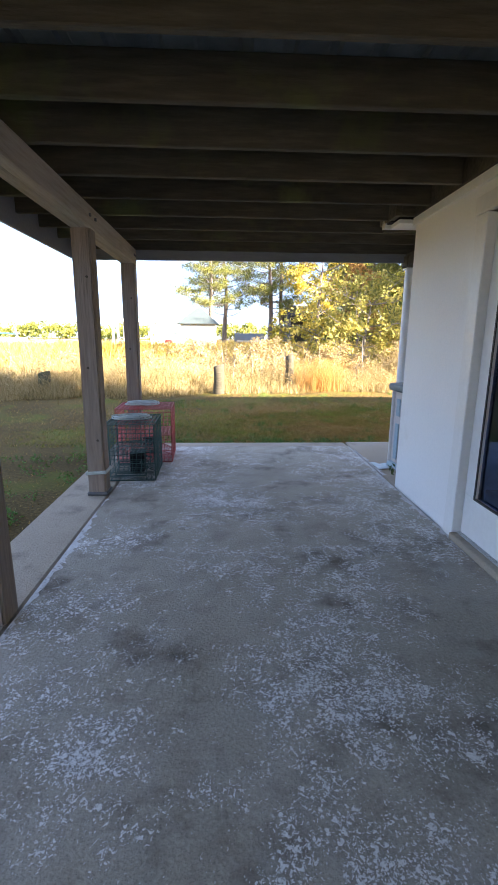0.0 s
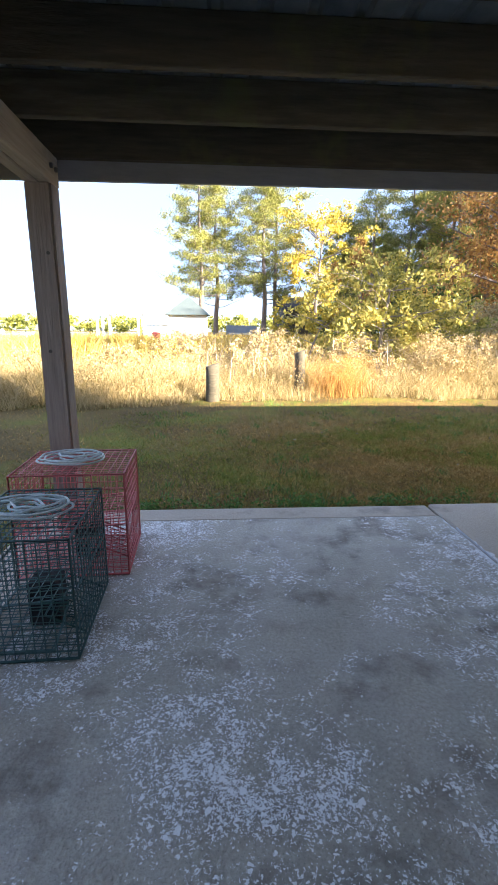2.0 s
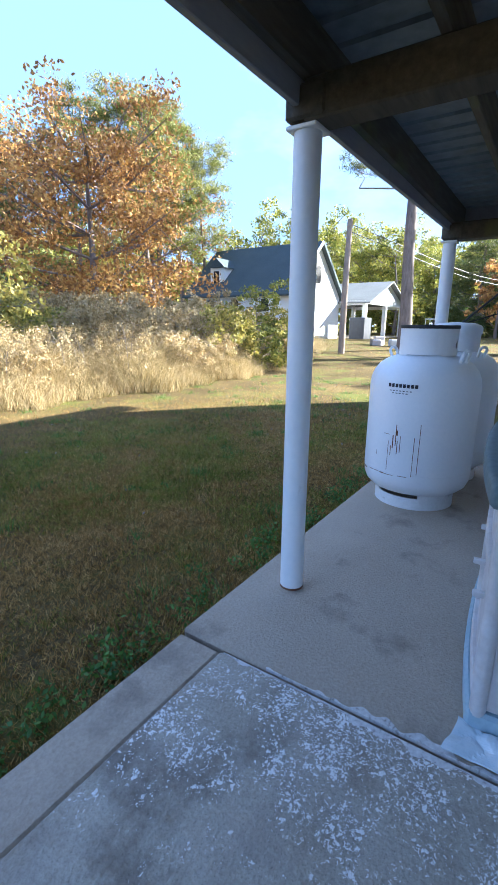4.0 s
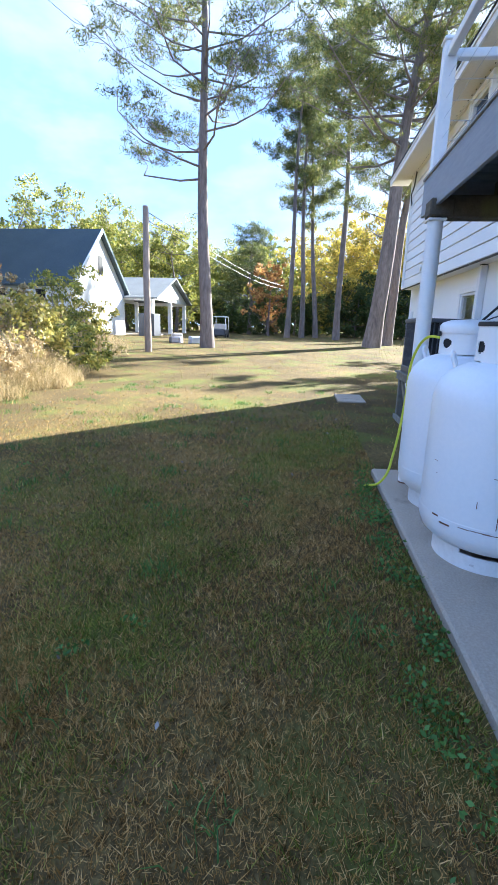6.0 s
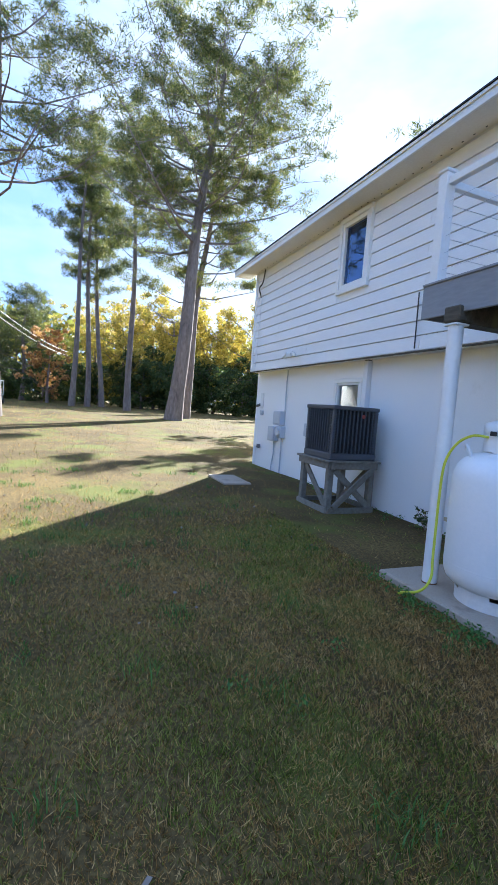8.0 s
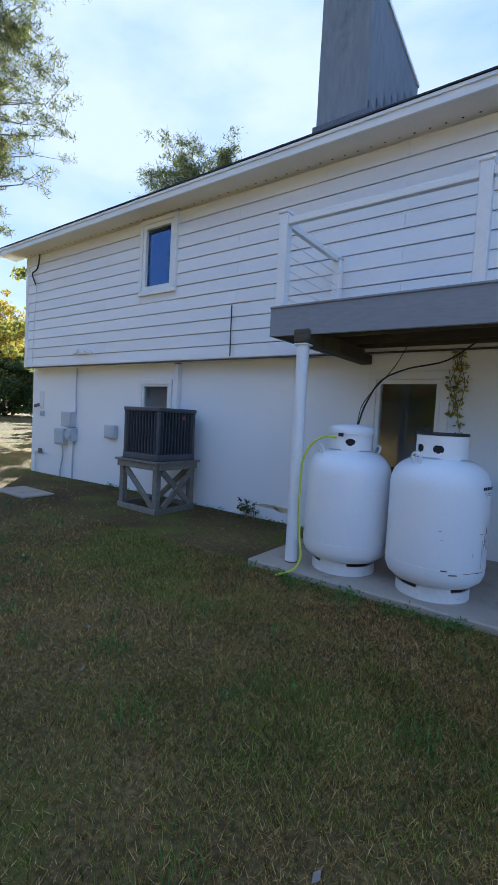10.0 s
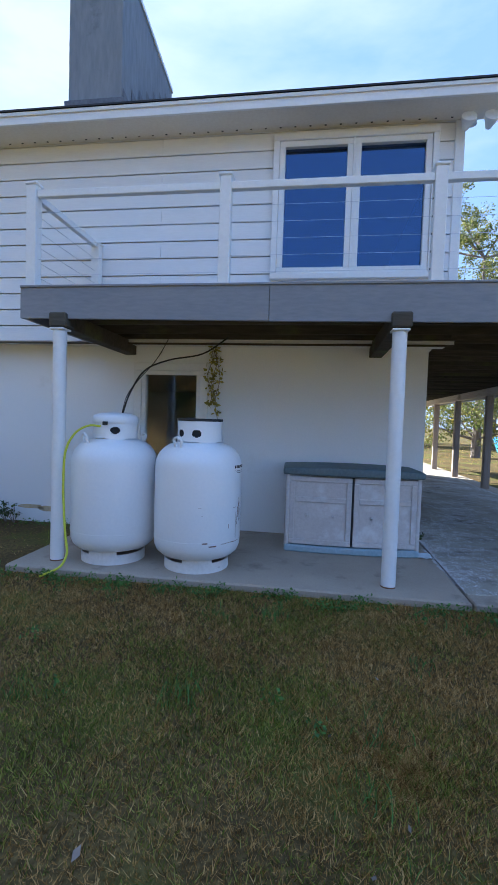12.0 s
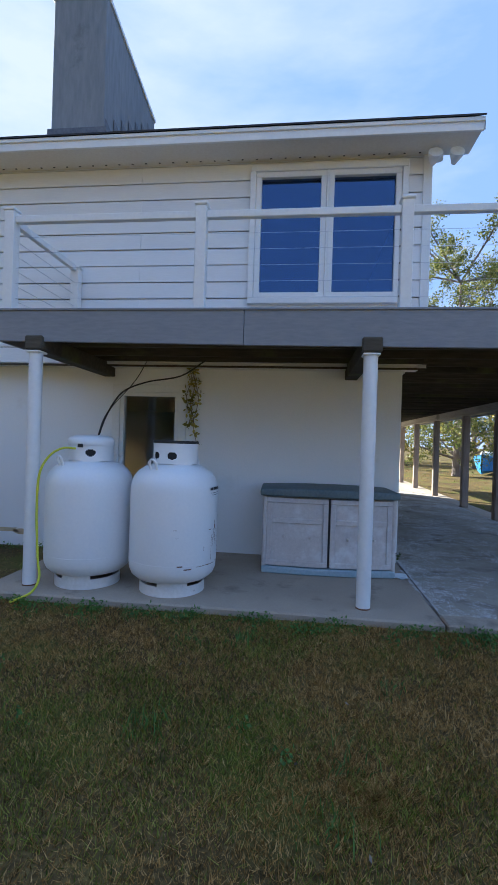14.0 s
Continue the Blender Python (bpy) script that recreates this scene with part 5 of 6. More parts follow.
def leaf_cloud(name, centres, per, spread, size, mat, parent=None, flat=0.6, narrow=0.55, seed=1):
    """Leaves as bent quads, scattered round centres."""
    r = np.random.default_rng(seed)
    c = np.repeat(np.asarray(centres, float), per, 0)
    n = len(c)
    sp = np.repeat(np.broadcast_to(np.asarray(spread, float), (len(centres),)), per)[:, None]
    d = r.normal(0, 1, (n, 3))
    d /= np.linalg.norm(d, axis=1)[:, None]
    p = c + d * sp * (r.random((n, 1)) ** 0.45) * np.array([1, 1, 0.75])
    u = r.normal(0, 1, (n, 3)) + np.array([0, 0, -0.2])
    u /= np.linalg.norm(u, axis=1)[:, None]
    w = np.cross(u, r.normal(0, 1, (n, 3)))
    w /= np.linalg.norm(w, axis=1)[:, None]
    s = (size * (0.6 + 0.8 * r.random((n, 1))))
    v = np.stack([p - u * s, p + w * s * narrow, p + u * s, p - w * s * narrow], 1).reshape(-1, 3)
    return mesh_from(name, v, np.arange(n * 4).reshape(-1, 4), mat, parent)


# broad-leaved weeds along the slab edges
wx = np.concatenate([rng.random(85) * 3.2 - 0.9, 2.4 + rng.random(60) * 4.0, -0.78 - np.abs(rng.normal(0, 0.5, 60)), 6.4 + 5 * rng.random(30), 0.2 + 8 * rng.random(16)])
wy = np.concatenate([7.2 + np.abs(rng.normal(0, 0.13, 85)), 7.2 + np.abs(rng.normal(0, 0.12, 60)), 3 + rng.random(60) * 4, 5.33 + np.abs(rng.normal(0, 0.1, 30)), 7.6 + 4 * rng.random(16)])
keep = ~in_slab(wx, wy, 0.02)
wx, wy = wx[keep], wy[keep]
wc = np.stack([wx, wy, ground_z(wx, wy) + 0.03], -1)
tagged(leaf_cloud("weeds", wc, 34, 0.085, 0.013, M_WEED, seed=5), "low green broad-leaved weeds along the slab", "weeds", kind="stuff")
# fallen leaves
lx, ly = scattered(110, -1, 12, 7.2, 13)
lc = np.stack([lx, ly, ground_z(lx, ly) + 0.03], -1)
tagged(leaf_cloud("fallen_leaves", lc, 1, 0.01, 0.019, M_TWIG, seed=6), "dry brown leaves fallen on the lawn", "leaves", kind="stuff")

# tall dry grass beyond the lawn
xs, ys = [], []
for n, x0, x1, d0, d1 in ((34000, -9, 14, 0, 2.2), (30000, -14, 26, 1.5, 8), (9000, 8, 40, 0, 6)):
    x = x0 + rng.random(n) * (x1 - x0)
    xs.append(x)
    ys.append(meadow_edge(x) + d0 + (d1 - d0) * rng.random(n))
x, y = np.concatenate(xs), np.concatenate(ys)
depth = y - meadow_edge(x)
h = (0.30 + 0.60 * rng.random(len(x))) * (0.25 + 0.75 * np.clip(depth / 1.8, 0, 1)) * (1.0 + 0.25 * np.sin(x * 1.7) * np.sin(y * 1.1)) * np.where(x > 6, 1.4, 1.0)
tagged(blades("tall_grass", x, y, h, 0.006 + 0.008 * rng.random(len(x)) + 0.0015 * depth, 0.2 + 1.4 * rng.random(len(x)) ** 1.5, M_HAY, 2), "tall dry golden grass at the lawn's edge", "grass", kind="stuff")
k = rng.integers(0, len(x), 2600)
k = k[depth[k] > 0.4]
heads = np.stack([x[k], y[k], ground_z(x[k], y[k]) + h[k] * (0.75 + 0.5 * rng.random(len(k)))], -1)
tagged(leaf_cloud("seed_heads", heads, 12, 0.13, 0.022, M_BRUSH, seed=7), "tan seed heads and dry leaves among the tall grass", "grass", kind="stuff")
x, y = scattered(26000, -45, 14, 20, 52)
tagged(blades("marsh_grass", x, y, 0.8 + 0.6 * rng.random(len(x)), 0.05 + 0.05 * rng.random(len(x)), 0.2 + 0.4 * rng.random(len(x)), M_MARSH, 2), "golden marsh grass reaching to the river", "grass", kind="stuff")
x, y = scattered(900, 0, 30, 14.2, 19)
y = y + meadow_edge(x) - 13.2
tagged(blades("weed_stalks", x, y, 1.0 + 0.7 * rng.random(len(x)), 0.012 + 0.01 * rng.random(len(x)), 0.15 + 0.3 * rng.random(len(x)), M_TWIG, 2), "grey brown dry weed stalks", "weeds", kind="stuff")


# ---------------------------------------------------------------- trees
def needle_tufts(centres, per, length, r):
    c = np.repeat(np.asarray(centres, float), per, 0)
    n = len(c)
    d = r.normal(0, 1, (n, 3)) + np.array([0, 0, 0.35])
    d /= np.linalg.norm(d, axis=1)[:, None]
    w = np.cross(d, r.normal(0, 1, (n, 3)))
    w /= np.linalg.norm(w, axis=1)[:, None]
    ln = length * 0.62 * (0.6 + 0.7 * r.random((n, 1)))
    p = c + r.normal(0, length * 0.42, (n, 3)) * np.array([1, 1, 0.6])
    v = np.stack([p - w * ln * 0.085, p + w * ln * 0.085, p + d * ln], 1).reshape(-1, 3)
    return v, np.arange(n * 3).reshape(-1, 3)


def pine(label, at, height, radius, crown_from, seed, lean=(0, 0), spread=3.2, tufts=16, limbs=34, mat=None, gap=0.0, length=0.42, group="pines"):
    """A tall pine: bare trunk, bent limbs and tufts of needles in flat clouds."""
    r = np.random.default_rng(seed)
    t = thing("pine_tree", label, "tree", group, at=at, turn=float(r.random() * 360) if not any(lean) else 0)
    bm = bmesh.new()
    n = 12
    spine = [Vector((lean[0] * (k / n) ** 1.2 + 0.12 * math.sin(k * 0.9 + seed), lean[1] * (k / n) ** 1.2 + 0.12 * math.cos(k * 0.7 + seed), height * 0.96 * k / n - (0.15 if k == 0 else 0))) for k in range(n + 1)]
    rad = [radius * (1.25 if k == 0 else 1) * (1 - 0.80 * (k / n) ** 1.1) for k in range(n + 1)]
    tube(bm, spine, rad, 12)
    cents = []
    for i in range(limbs):
        f = crown_from + (1 - crown_from) * ((i + r.random()) / limbs) ** 0.9
        if r.random() < gap:
            continue
        k = min(f * n, n - 0.01)
        p = spine[int(k)].lerp(spine[int(k) + 1], k - int(k))
        a = i * 2.4 + r.random() * 1.2
        shape = math.sin(math.pi * min(1, 0.18 + 0.82 * (1 - (f - crown_from) / (1 - crown_from))) * 0.62)
        ln = spread * (0.35 + 0.75 * shape) * (0.6 + 0.6 * r.random())
        d = Vector((math.cos(a), math.sin(a), 0))
        q = [p + d * ln * s + Vector((r.normal(0, 0.08) * ln * s, r.normal(0, 0.08) * ln * s, ln * (0.10 * s - 0.16 * s * (1 - s) + 0.28 * s * s))) for s in (0, 0.3, 0.6, 0.85, 1)]
        w = max(0.025, radius * 0.24 * (1 - 0.6 * f))
        tube(bm, q, [w, w * 0.8, w * 0.55, w * 0.35, w * 0.2], 5, False)
        for j in range(int(4 + ln * 1.7)):
            s = 0.42 + 0.6 * r.random()
            b0 = q[0].lerp(q[4], min(s, 1)) + Vector((0, 0, (q[3].z - q[0].lerp(q[4], 0.85).z) * 0.5))
            b1 = b0 + Vector((r.normal(0, 0.30), r.normal(0, 0.30), 0.12 + 0.14 * r.random())) * (0.4 + 0.35 * ln)
            tube(bm, [b0, b1], [w * 0.25, w * 0.12], 4, False)
            for m in range(3):
                cents.append(b1 + Vector((r.normal(0, 0.20), r.normal(0, 0.20), r.normal(0, 0.10))) * 1.2)
    part("trunk", bm, M_BARK, t, "ridged grey brown bark", smooth=True)
    v, f = needle_tufts(cents, tufts, length, r)
    mesh_from("crown", v, f, mat or M_PINE, t)
    return t


def broadleaf(label, at, height, width, seed, mat, trunk_r=0.22, base=0.2, per=26, leaf=0.16, clumps=170, bare=0.0, group="leafy trees", name="leafy_tree", category="tree"):
    """A leafy tree: forked trunk, limbs, and an uneven crown of leaf clumps with gaps."""
    r = np.random.default_rng(seed)
    t = thing(name, label, category, group, at=at, turn=float(r.random() * 360))
    bm = bmesh.new()
    top = Vector((r.normal(0, 0.3), r.normal(0, 0.3), height * 0.72))
    stem = curve_points([(0, 0, -0.15), (r.normal(0, 0.1), r.normal(0, 0.1), height * 0.3), tuple(top)], 4)
    tube(bm, stem, [trunk_r * (1 - 0.75 * k / (len(stem) - 1)) for k in range(len(stem))], 9)
    cents, spreads = [], []
    n_l = max(7, clumps // 10)
    for i in range(n_l):
        f = base + (0.95 - base) * (i + r.random()) / n_l
        p = stem[min(int(f / 0.72 * (len(stem) - 1)), len(stem) - 1)] if f < 0.72 else top.copy()
        a = i * 2.4 + r.random()
        g = (f - base) / (1 - base)
        reach = width / 2 * (0.35 + 0.75 * math.sin(math.pi * (0.12 + 0.80 * g))) * (0.75 + 0.45 * r.random())
        tip = Vector((math.cos(a) * reach, math.sin(a) * reach, height * min(f + 0.14 * r.random(), 0.97)))
        mid = p.lerp(tip, 0.5) + Vector((r.normal(0, 0.1), r.normal(0, 0.1), -0.05 * reach))
        tube(bm, [p, mid, tip], [trunk_r * 0.36 * (1 - 0.5 * f), trunk_r * 0.2, trunk_r * 0.05], 5, False)
        for j in range(10):
            s = 0.35 + 0.7 * r.random()
            c = p.lerp(tip, s) + Vector(r.normal(0, 0.12 * width, 3)) * (0.5 + 0.3 * s)
            c.z = min(max(c.z, height * base * 0.6), height)
            tube(bm, [p.lerp(tip, min(s, 1) * 0.8), c], [trunk_r * 0.06, trunk_r * 0.02], 3, False)
            if r.random() >= bare:
                cents.append(c)
                spreads.append(width * (0.055 + 0.055 * r.random()))
    part("trunk", bm, M_BARK if trunk_r > 0.12 else M_TWIG, t)
    leaf_cloud("crown", np.array([tuple(c) for c in cents]), per, np.array(spreads), leaf, mat, t, seed=seed + 50)
    return t


def gz_at(x, y):
    return float(ground_z(x, y))


def stand_of(make, places):
    for i, (x, y, s, a) in enumerate(places):
        copy_thing(make, pose(x, y, gz_at(x, y), 0, 0, a) @ Matrix.Scale(s, 4))


# pines on the lawn towards the neighbour's
pine("tall loblolly pine with a bare lower trunk on the lawn", (28.0, 13.35, gz_at(28, 13.3)), 21.5, 0.36, 0.42, 3, spread=5.8, limbs=46, gap=0.2, tufts=34, length=0.36, lean=(0.1, 0.2))
pine("large leaning pine with heavy spreading limbs", (33.0, 3.35, gz_at(33, 3.3)), 25.0, 0.52, 0.46, 8, lean=(0.6, -2.2), spread=7.4, limbs=56, gap=0.12, tufts=36, length=0.44)
pine("pine behind the leaning pine", (35.8, 2.0, gz_at(36, 2)), 20.0, 0.34, 0.42, 9, lean=(0.2, -1.6), spread=4.4, limbs=40, tufts=36, length=0.42)
pine("slender pine on the far lawn", (49.0, 4.4, gz_at(49, 4)), 29.0, 0.32, 0.48, 12, spread=3.4, limbs=30, gap=0.15, lean=(0.1, 0.3), mat=M_PINE_SHADE, tufts=34, length=0.5)
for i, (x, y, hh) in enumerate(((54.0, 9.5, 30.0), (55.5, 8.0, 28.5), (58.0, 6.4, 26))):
    pine("slender pine in a group on the far lawn", (x, y, gz_at(x, y)), hh, 0.30, 0.46, 20 + i, spread=3.1, limbs=32, gap=0.1, mat=M_PINE_SHADE if i % 2 else M_PINE, lean=(0.1, 1.3 * (i - 0.5)), tufts=30, length=0.55)
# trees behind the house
pine("round topped pine behind the house", (19.5, -6.2, gz_at(19.5, -6)), 14.2, 0.30, 0.62, 31, spread=2.7, limbs=46, mat=M_PINE_SHADE, tufts=34, length=0.34)
pine("pine behind the house", (22.0, -12.0, gz_at(22, -12)), 15.6, 0.30, 0.55, 33, spread=2.6, limbs=34, mat=M_PINE_SHADE, tufts=30, length=0.36)
pine("pine behind the house", (17.5, -13.5, gz_at(17, -13)), 16.6, 0.30, 0.55, 34, spread=3.0, limbs=30, mat=M_PINE_SHADE, tufts=30, length=0.36)
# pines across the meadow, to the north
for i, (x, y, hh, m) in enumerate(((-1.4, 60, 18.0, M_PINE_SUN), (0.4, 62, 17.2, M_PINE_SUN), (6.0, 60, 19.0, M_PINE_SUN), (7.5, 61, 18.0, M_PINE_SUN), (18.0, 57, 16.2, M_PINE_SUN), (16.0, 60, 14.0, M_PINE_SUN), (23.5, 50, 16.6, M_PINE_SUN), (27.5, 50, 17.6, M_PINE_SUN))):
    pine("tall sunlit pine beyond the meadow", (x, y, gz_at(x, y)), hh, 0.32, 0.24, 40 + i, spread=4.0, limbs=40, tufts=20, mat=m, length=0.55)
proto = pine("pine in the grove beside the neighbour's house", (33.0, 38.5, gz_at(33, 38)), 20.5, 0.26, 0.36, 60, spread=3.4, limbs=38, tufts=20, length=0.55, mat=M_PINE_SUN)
stand_of(proto, ((35.5, 39.5, 1.03, 40), (38, 39, 0.98, 100), (30.5, 40, 0.97, 160), (36.8, 42, 1.05, 210), (40.0, 37.8, 0.9, 250), (28.0, 42, 0.95, 300), (22, 46, 0.9, 20), (20, 52, 0.92, 120), (25, 55, 0.95, 200)))

# leafy trees
oak = broadleaf("large oak with rust and gold autumn leaves", (19.3, 29.0, gz_at(19, 29)), 12.6, 12.0, 71, M_ORANGE, 0.34, 0.15, 80, 0.105, 360)
broadleaf("yellow green tree beyond the meadow", (9.2, 44, gz_at(9, 44)), 12.0, 6.5, 72, M_YELLOW, 0.2, 0.2, 55, 0.11, 150)
broadleaf("bright orange tree behind the shrub", (10.0, 34, gz_at(10, 34)), 7.0, 4.0, 73, M_ORANGE, 0.14, 0.2, 45, 0.09, 90)
broadleaf("big yellow green shrub in the meadow", (5.9, 18.4, gz_at(6, 18)), 3.75, 4.3, 74, M_SHRUB, 0.10, 0.05, 40, 0.065, 230, 0.1, "shrubs", "shrub", "shrub")
broadleaf("yellow green shrub in the meadow", (8.0, 19.5, gz_at(8, 19)), 2.6, 3.6, 75, M_SHRUB, 0.08, 0.04, 36, 0.065, 140, 0.15, "shrubs", "shrub", "shrub")
broadleaf("yellow green shrub in the meadow", (3.9, 20.5, gz_at(4, 20)), 2.5, 2.6, 76, M_YELLOW, 0.08, 0.04, 36, 0.06, 90, 0.1, "shrubs", "shrub", "shrub")
for i, (x, y, hh, w, m) in enumerate(((13.3, 15.0, 2.0, 2.8, M_SHRUB), (14.8, 14.6, 1.35, 1.9, M_OLIVE), (16.6, 15.9, 3.1, 2.4, M_OLIVE), (18.5, 16.0, 2.3, 2.4, M_SHRUB), (16.4, 17.5, 2.8, 2.2, M_HAY), (20.5, 17.3, 1.5, 1.8, M_HAY), (22.5, 18.0, 1.7, 1.7, M_OLIVE), (11.3, 15.6, 1.3, 2.0, M_BRUSH), (14.5, 19.0, 1.7, 2.4, M_BRUSH), (10.2, 20.5, 1.9, 2.6, M_OLIVE))):
    broadleaf("overgrown shrub at the edge of the lawn", (x, y, gz_at(x, y)), hh, w, 80 + i, m, 0.05, 0.03, 34, 0.055, 110, 0.1, "shrubs", "shrub", "shrub")
brush = broadleaf("dry straw coloured brush with bare stems", (12.2, 16.6, gz_at(12, 16)), 1.9, 2.6, 95, M_BRUSH, 0.05, 0.03, 40, 0.05, 150, 0.15, "brush", "brush", "brush")
stand_of(brush, ((9.6, 15.6, 0.75, 50), (14.5, 16.8, 1.0, 120), (16.8, 18.8, 1.05, 200), (19.6, 19.2, 1.1, 280), (21.5, 20.5, 1.0, 30), (11.0, 18.5, 1.1, 90), (13.4, 20.5, 1.2, 170), (17.6, 21.5, 1.2, 240), (7.9, 16.4, 0.7, 310), (2.2, 17.0, 0.75, 10), (-0.4, 18.2, 0.7, 80), (24.5, 19.6, 0.9, 140), (4.4, 16.0, 0.65, 20), (15.6, 15.4, 0.7, 75), (6.2, 15.2, 0.55, 200), (8.7, 14.9, 0.5, 33), (10.6, 14.4, 0.55, 140), (12.0, 14.6, 0.6, 260), (7.0, 16.8, 0.7, 95), (1.4, 15.8, 0.5, 170), (-1.8, 15.6, 0.55, 20), (-4.0, 15.0, 0.5, 250)))
vines = broadleaf("tangle of green and russet creepers over brush", (14.0, 18.2, gz_at(14, 18)), 2.3, 3.2, 96, M_BRUSH, 0.06, 0.03, 40, 0.06, 150, 0.1, "brush", "brush", "brush")
stand_of(vines, ((10.4, 17.0, 0.8, 60), (18.4, 17.6, 0.8, 200), (20.8, 22.0, 1.1, 300), (12.5, 22.5, 1.1, 110), (16.0, 24.0, 1.2, 20)))
# wall of autumn woods behind the neighbour's lawn
wood_y = broadleaf("yellow autumn tree at the wood's edge", (66, -3.5, gz_at(66, -3)), 16.5, 11, 101, M_YELLOW, 0.3, 0.1, 64, 0.17, 170)
stand_of(wood_y, ((70, -9, 0.95, 60), (68, 3, 0.8, 200), (72, -4, 0.9, 250), (64, -8, 0.85, 170), (60, -17, 0.8, 10), (55, -23, 0.8, 90), (49, -30, 0.8, 190), (80, 6, 1.0, 310), (62, -13, 0.9, 130), (58, -20, 0.85, 220), (52, -27, 0.8, 290), (74, 0, 0.95, 30), (46, -33, 0.8, 80)))
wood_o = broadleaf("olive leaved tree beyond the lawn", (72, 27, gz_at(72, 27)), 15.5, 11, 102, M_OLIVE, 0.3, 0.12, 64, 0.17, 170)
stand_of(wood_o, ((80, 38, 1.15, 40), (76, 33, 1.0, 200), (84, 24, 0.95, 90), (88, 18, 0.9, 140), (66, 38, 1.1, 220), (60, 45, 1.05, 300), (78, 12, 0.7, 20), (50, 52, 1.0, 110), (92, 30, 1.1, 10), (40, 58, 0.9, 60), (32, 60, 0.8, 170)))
dark = broadleaf("dark evergreen thicket under the woods", (60, -4.0, gz_at(60, -4)), 6.5, 8, 103, M_DARKLEAF, 0.2, 0.04, 60, 0.15, 130, group="thickets", name="evergreen_thicket", category="thicket")
stand_of(dark, ((64, 1.0, 1.0, 50), (66, -1, 1.2, 280), (61, -8, 1.2, 100), (56, -14, 1.1, 10), (50, -20, 1.1, 40), (43, -25, 1.1, 140), (72, 9, 0.9, 210), (36, -30, 1.0, 60), (84, 20, 0.9, 0), (56, -10, 0.95, 120), (51, -16, 0.9, 200), (45, -22, 0.9, 260), (70, 6, 0.9, 330), (40, -27, 0.9, 20), (68, 13, 0.7, 80), (76, 18, 0.7, 170), (15.5, 40, 0.8, 10), (20, 44, 0.9, 60), (11.5, 46, 0.7, 200), (26, 46, 0.8, 150)))
rust_c = broadleaf("rust brown bare topped cypress", (62, 12.2, gz_at(62, 12)), 9.0, 5.5, 104, M_ORANGE, 0.2, 0.12, 26, 0.2, 120, 0.3)
pine("dark evergreen on the far lawn", (70, 15.5, gz_at(70, 15)), 14.5, 0.3, 0.2, 105, spread=4.0, limbs=50, mat=M_PINE_SHADE, tufts=16, length=0.6)
broadleaf("leafy tree behind the house that shades the lawn", (27.0, -4.5, gz_at(27, -4)), 9.0, 6.0, 109, M_OLIVE, 0.2, 0.2, 50, 0.14, 140)
# trees to the west and south, seen past the corner and under the deck
broadleaf("yellow green cedar beyond the patio", (-4.6, -14.0, -0.06), 14.0, 6.4, 110, M_PINE, 0.25, 0.08, 130, 0.06, 300)
sw = broadleaf("sunlit tree by the river", (-9, -24, -0.06), 11.0, 8.5, 111, M_YELLOW, 0.25, 0.12, 60, 0.13, 140)
stand_of(sw, ((-3, -30, 1.1, 70), (-15, -28, 1.0, 150), (2, -40, 1.2, 240), (12, -38, 1.1, 100), (24, -30, 1.1, 20), (34, -24, 1.0, 310)))

# orange dry shrub, pilings
fx, fy = 3.4 + rng.normal(0, 0.30, 1000), 13.9 + rng.normal(0, 0.22, 1000)
ob = blades("stems", fx, fy, 0.3 + 0.65 * rng.random(1000), 0.005 + 0.005 * rng.random(1000), 0.15 + 0.9 * rng.random(1000), M_RUSSET, 2)
bush = thing("orange_shrub", "bushy orange dry weed at the lawn's edge", "weed bush")
ob.parent = bush
bc = np.stack([3.4 + rng.normal(0, 0.30, 130), 13.9 + rng.normal(0, 0.24, 130), 0.12 + 0.70 * rng.random(130)], -1)
leaf_cloud("leaf_mass", bc, 34, 0.13, 0.013, M_RUSSET, bush, seed=12)
for x, y, hh, rr, lbl in ((0.52, 13.35, 0.76, 0.145, "short weathered piling cut off square"), (2.52, 14.25, 0.98, 0.125, "grey split piling with a dark hollow"), (-3.9, 13.0, 0.55, 0.16, "low grey piling in the grass")):
    t = thing("piling", lbl, "piling", "pilings", at=(x, y, gz_at(x, y)))
    bm = lathe(bmesh.new(), [(rr, -0.2), (rr, 0.1), (rr * 0.97, hh * 0.6), (rr * 0.94, hh - 0.02), (rr * 0.86, hh), (0.0, hh + 0.01)], 18)
    for v in bm.verts:
        v.co.x += noise.noise(v.co * 4) * 0.03
        v.co.z += (v.co.x / rr) * 0.04 if v.co.z > hh * 0.8 else 0
    part("timber", bm, M_JOIST, t, smooth=True)
    if hh > 0.9:
        part("hollow", block(-0.05, 0.03, -rr - 0.006, -rr + 0.03, 0.55, 0.85, 0.012), M_JOIST, t)


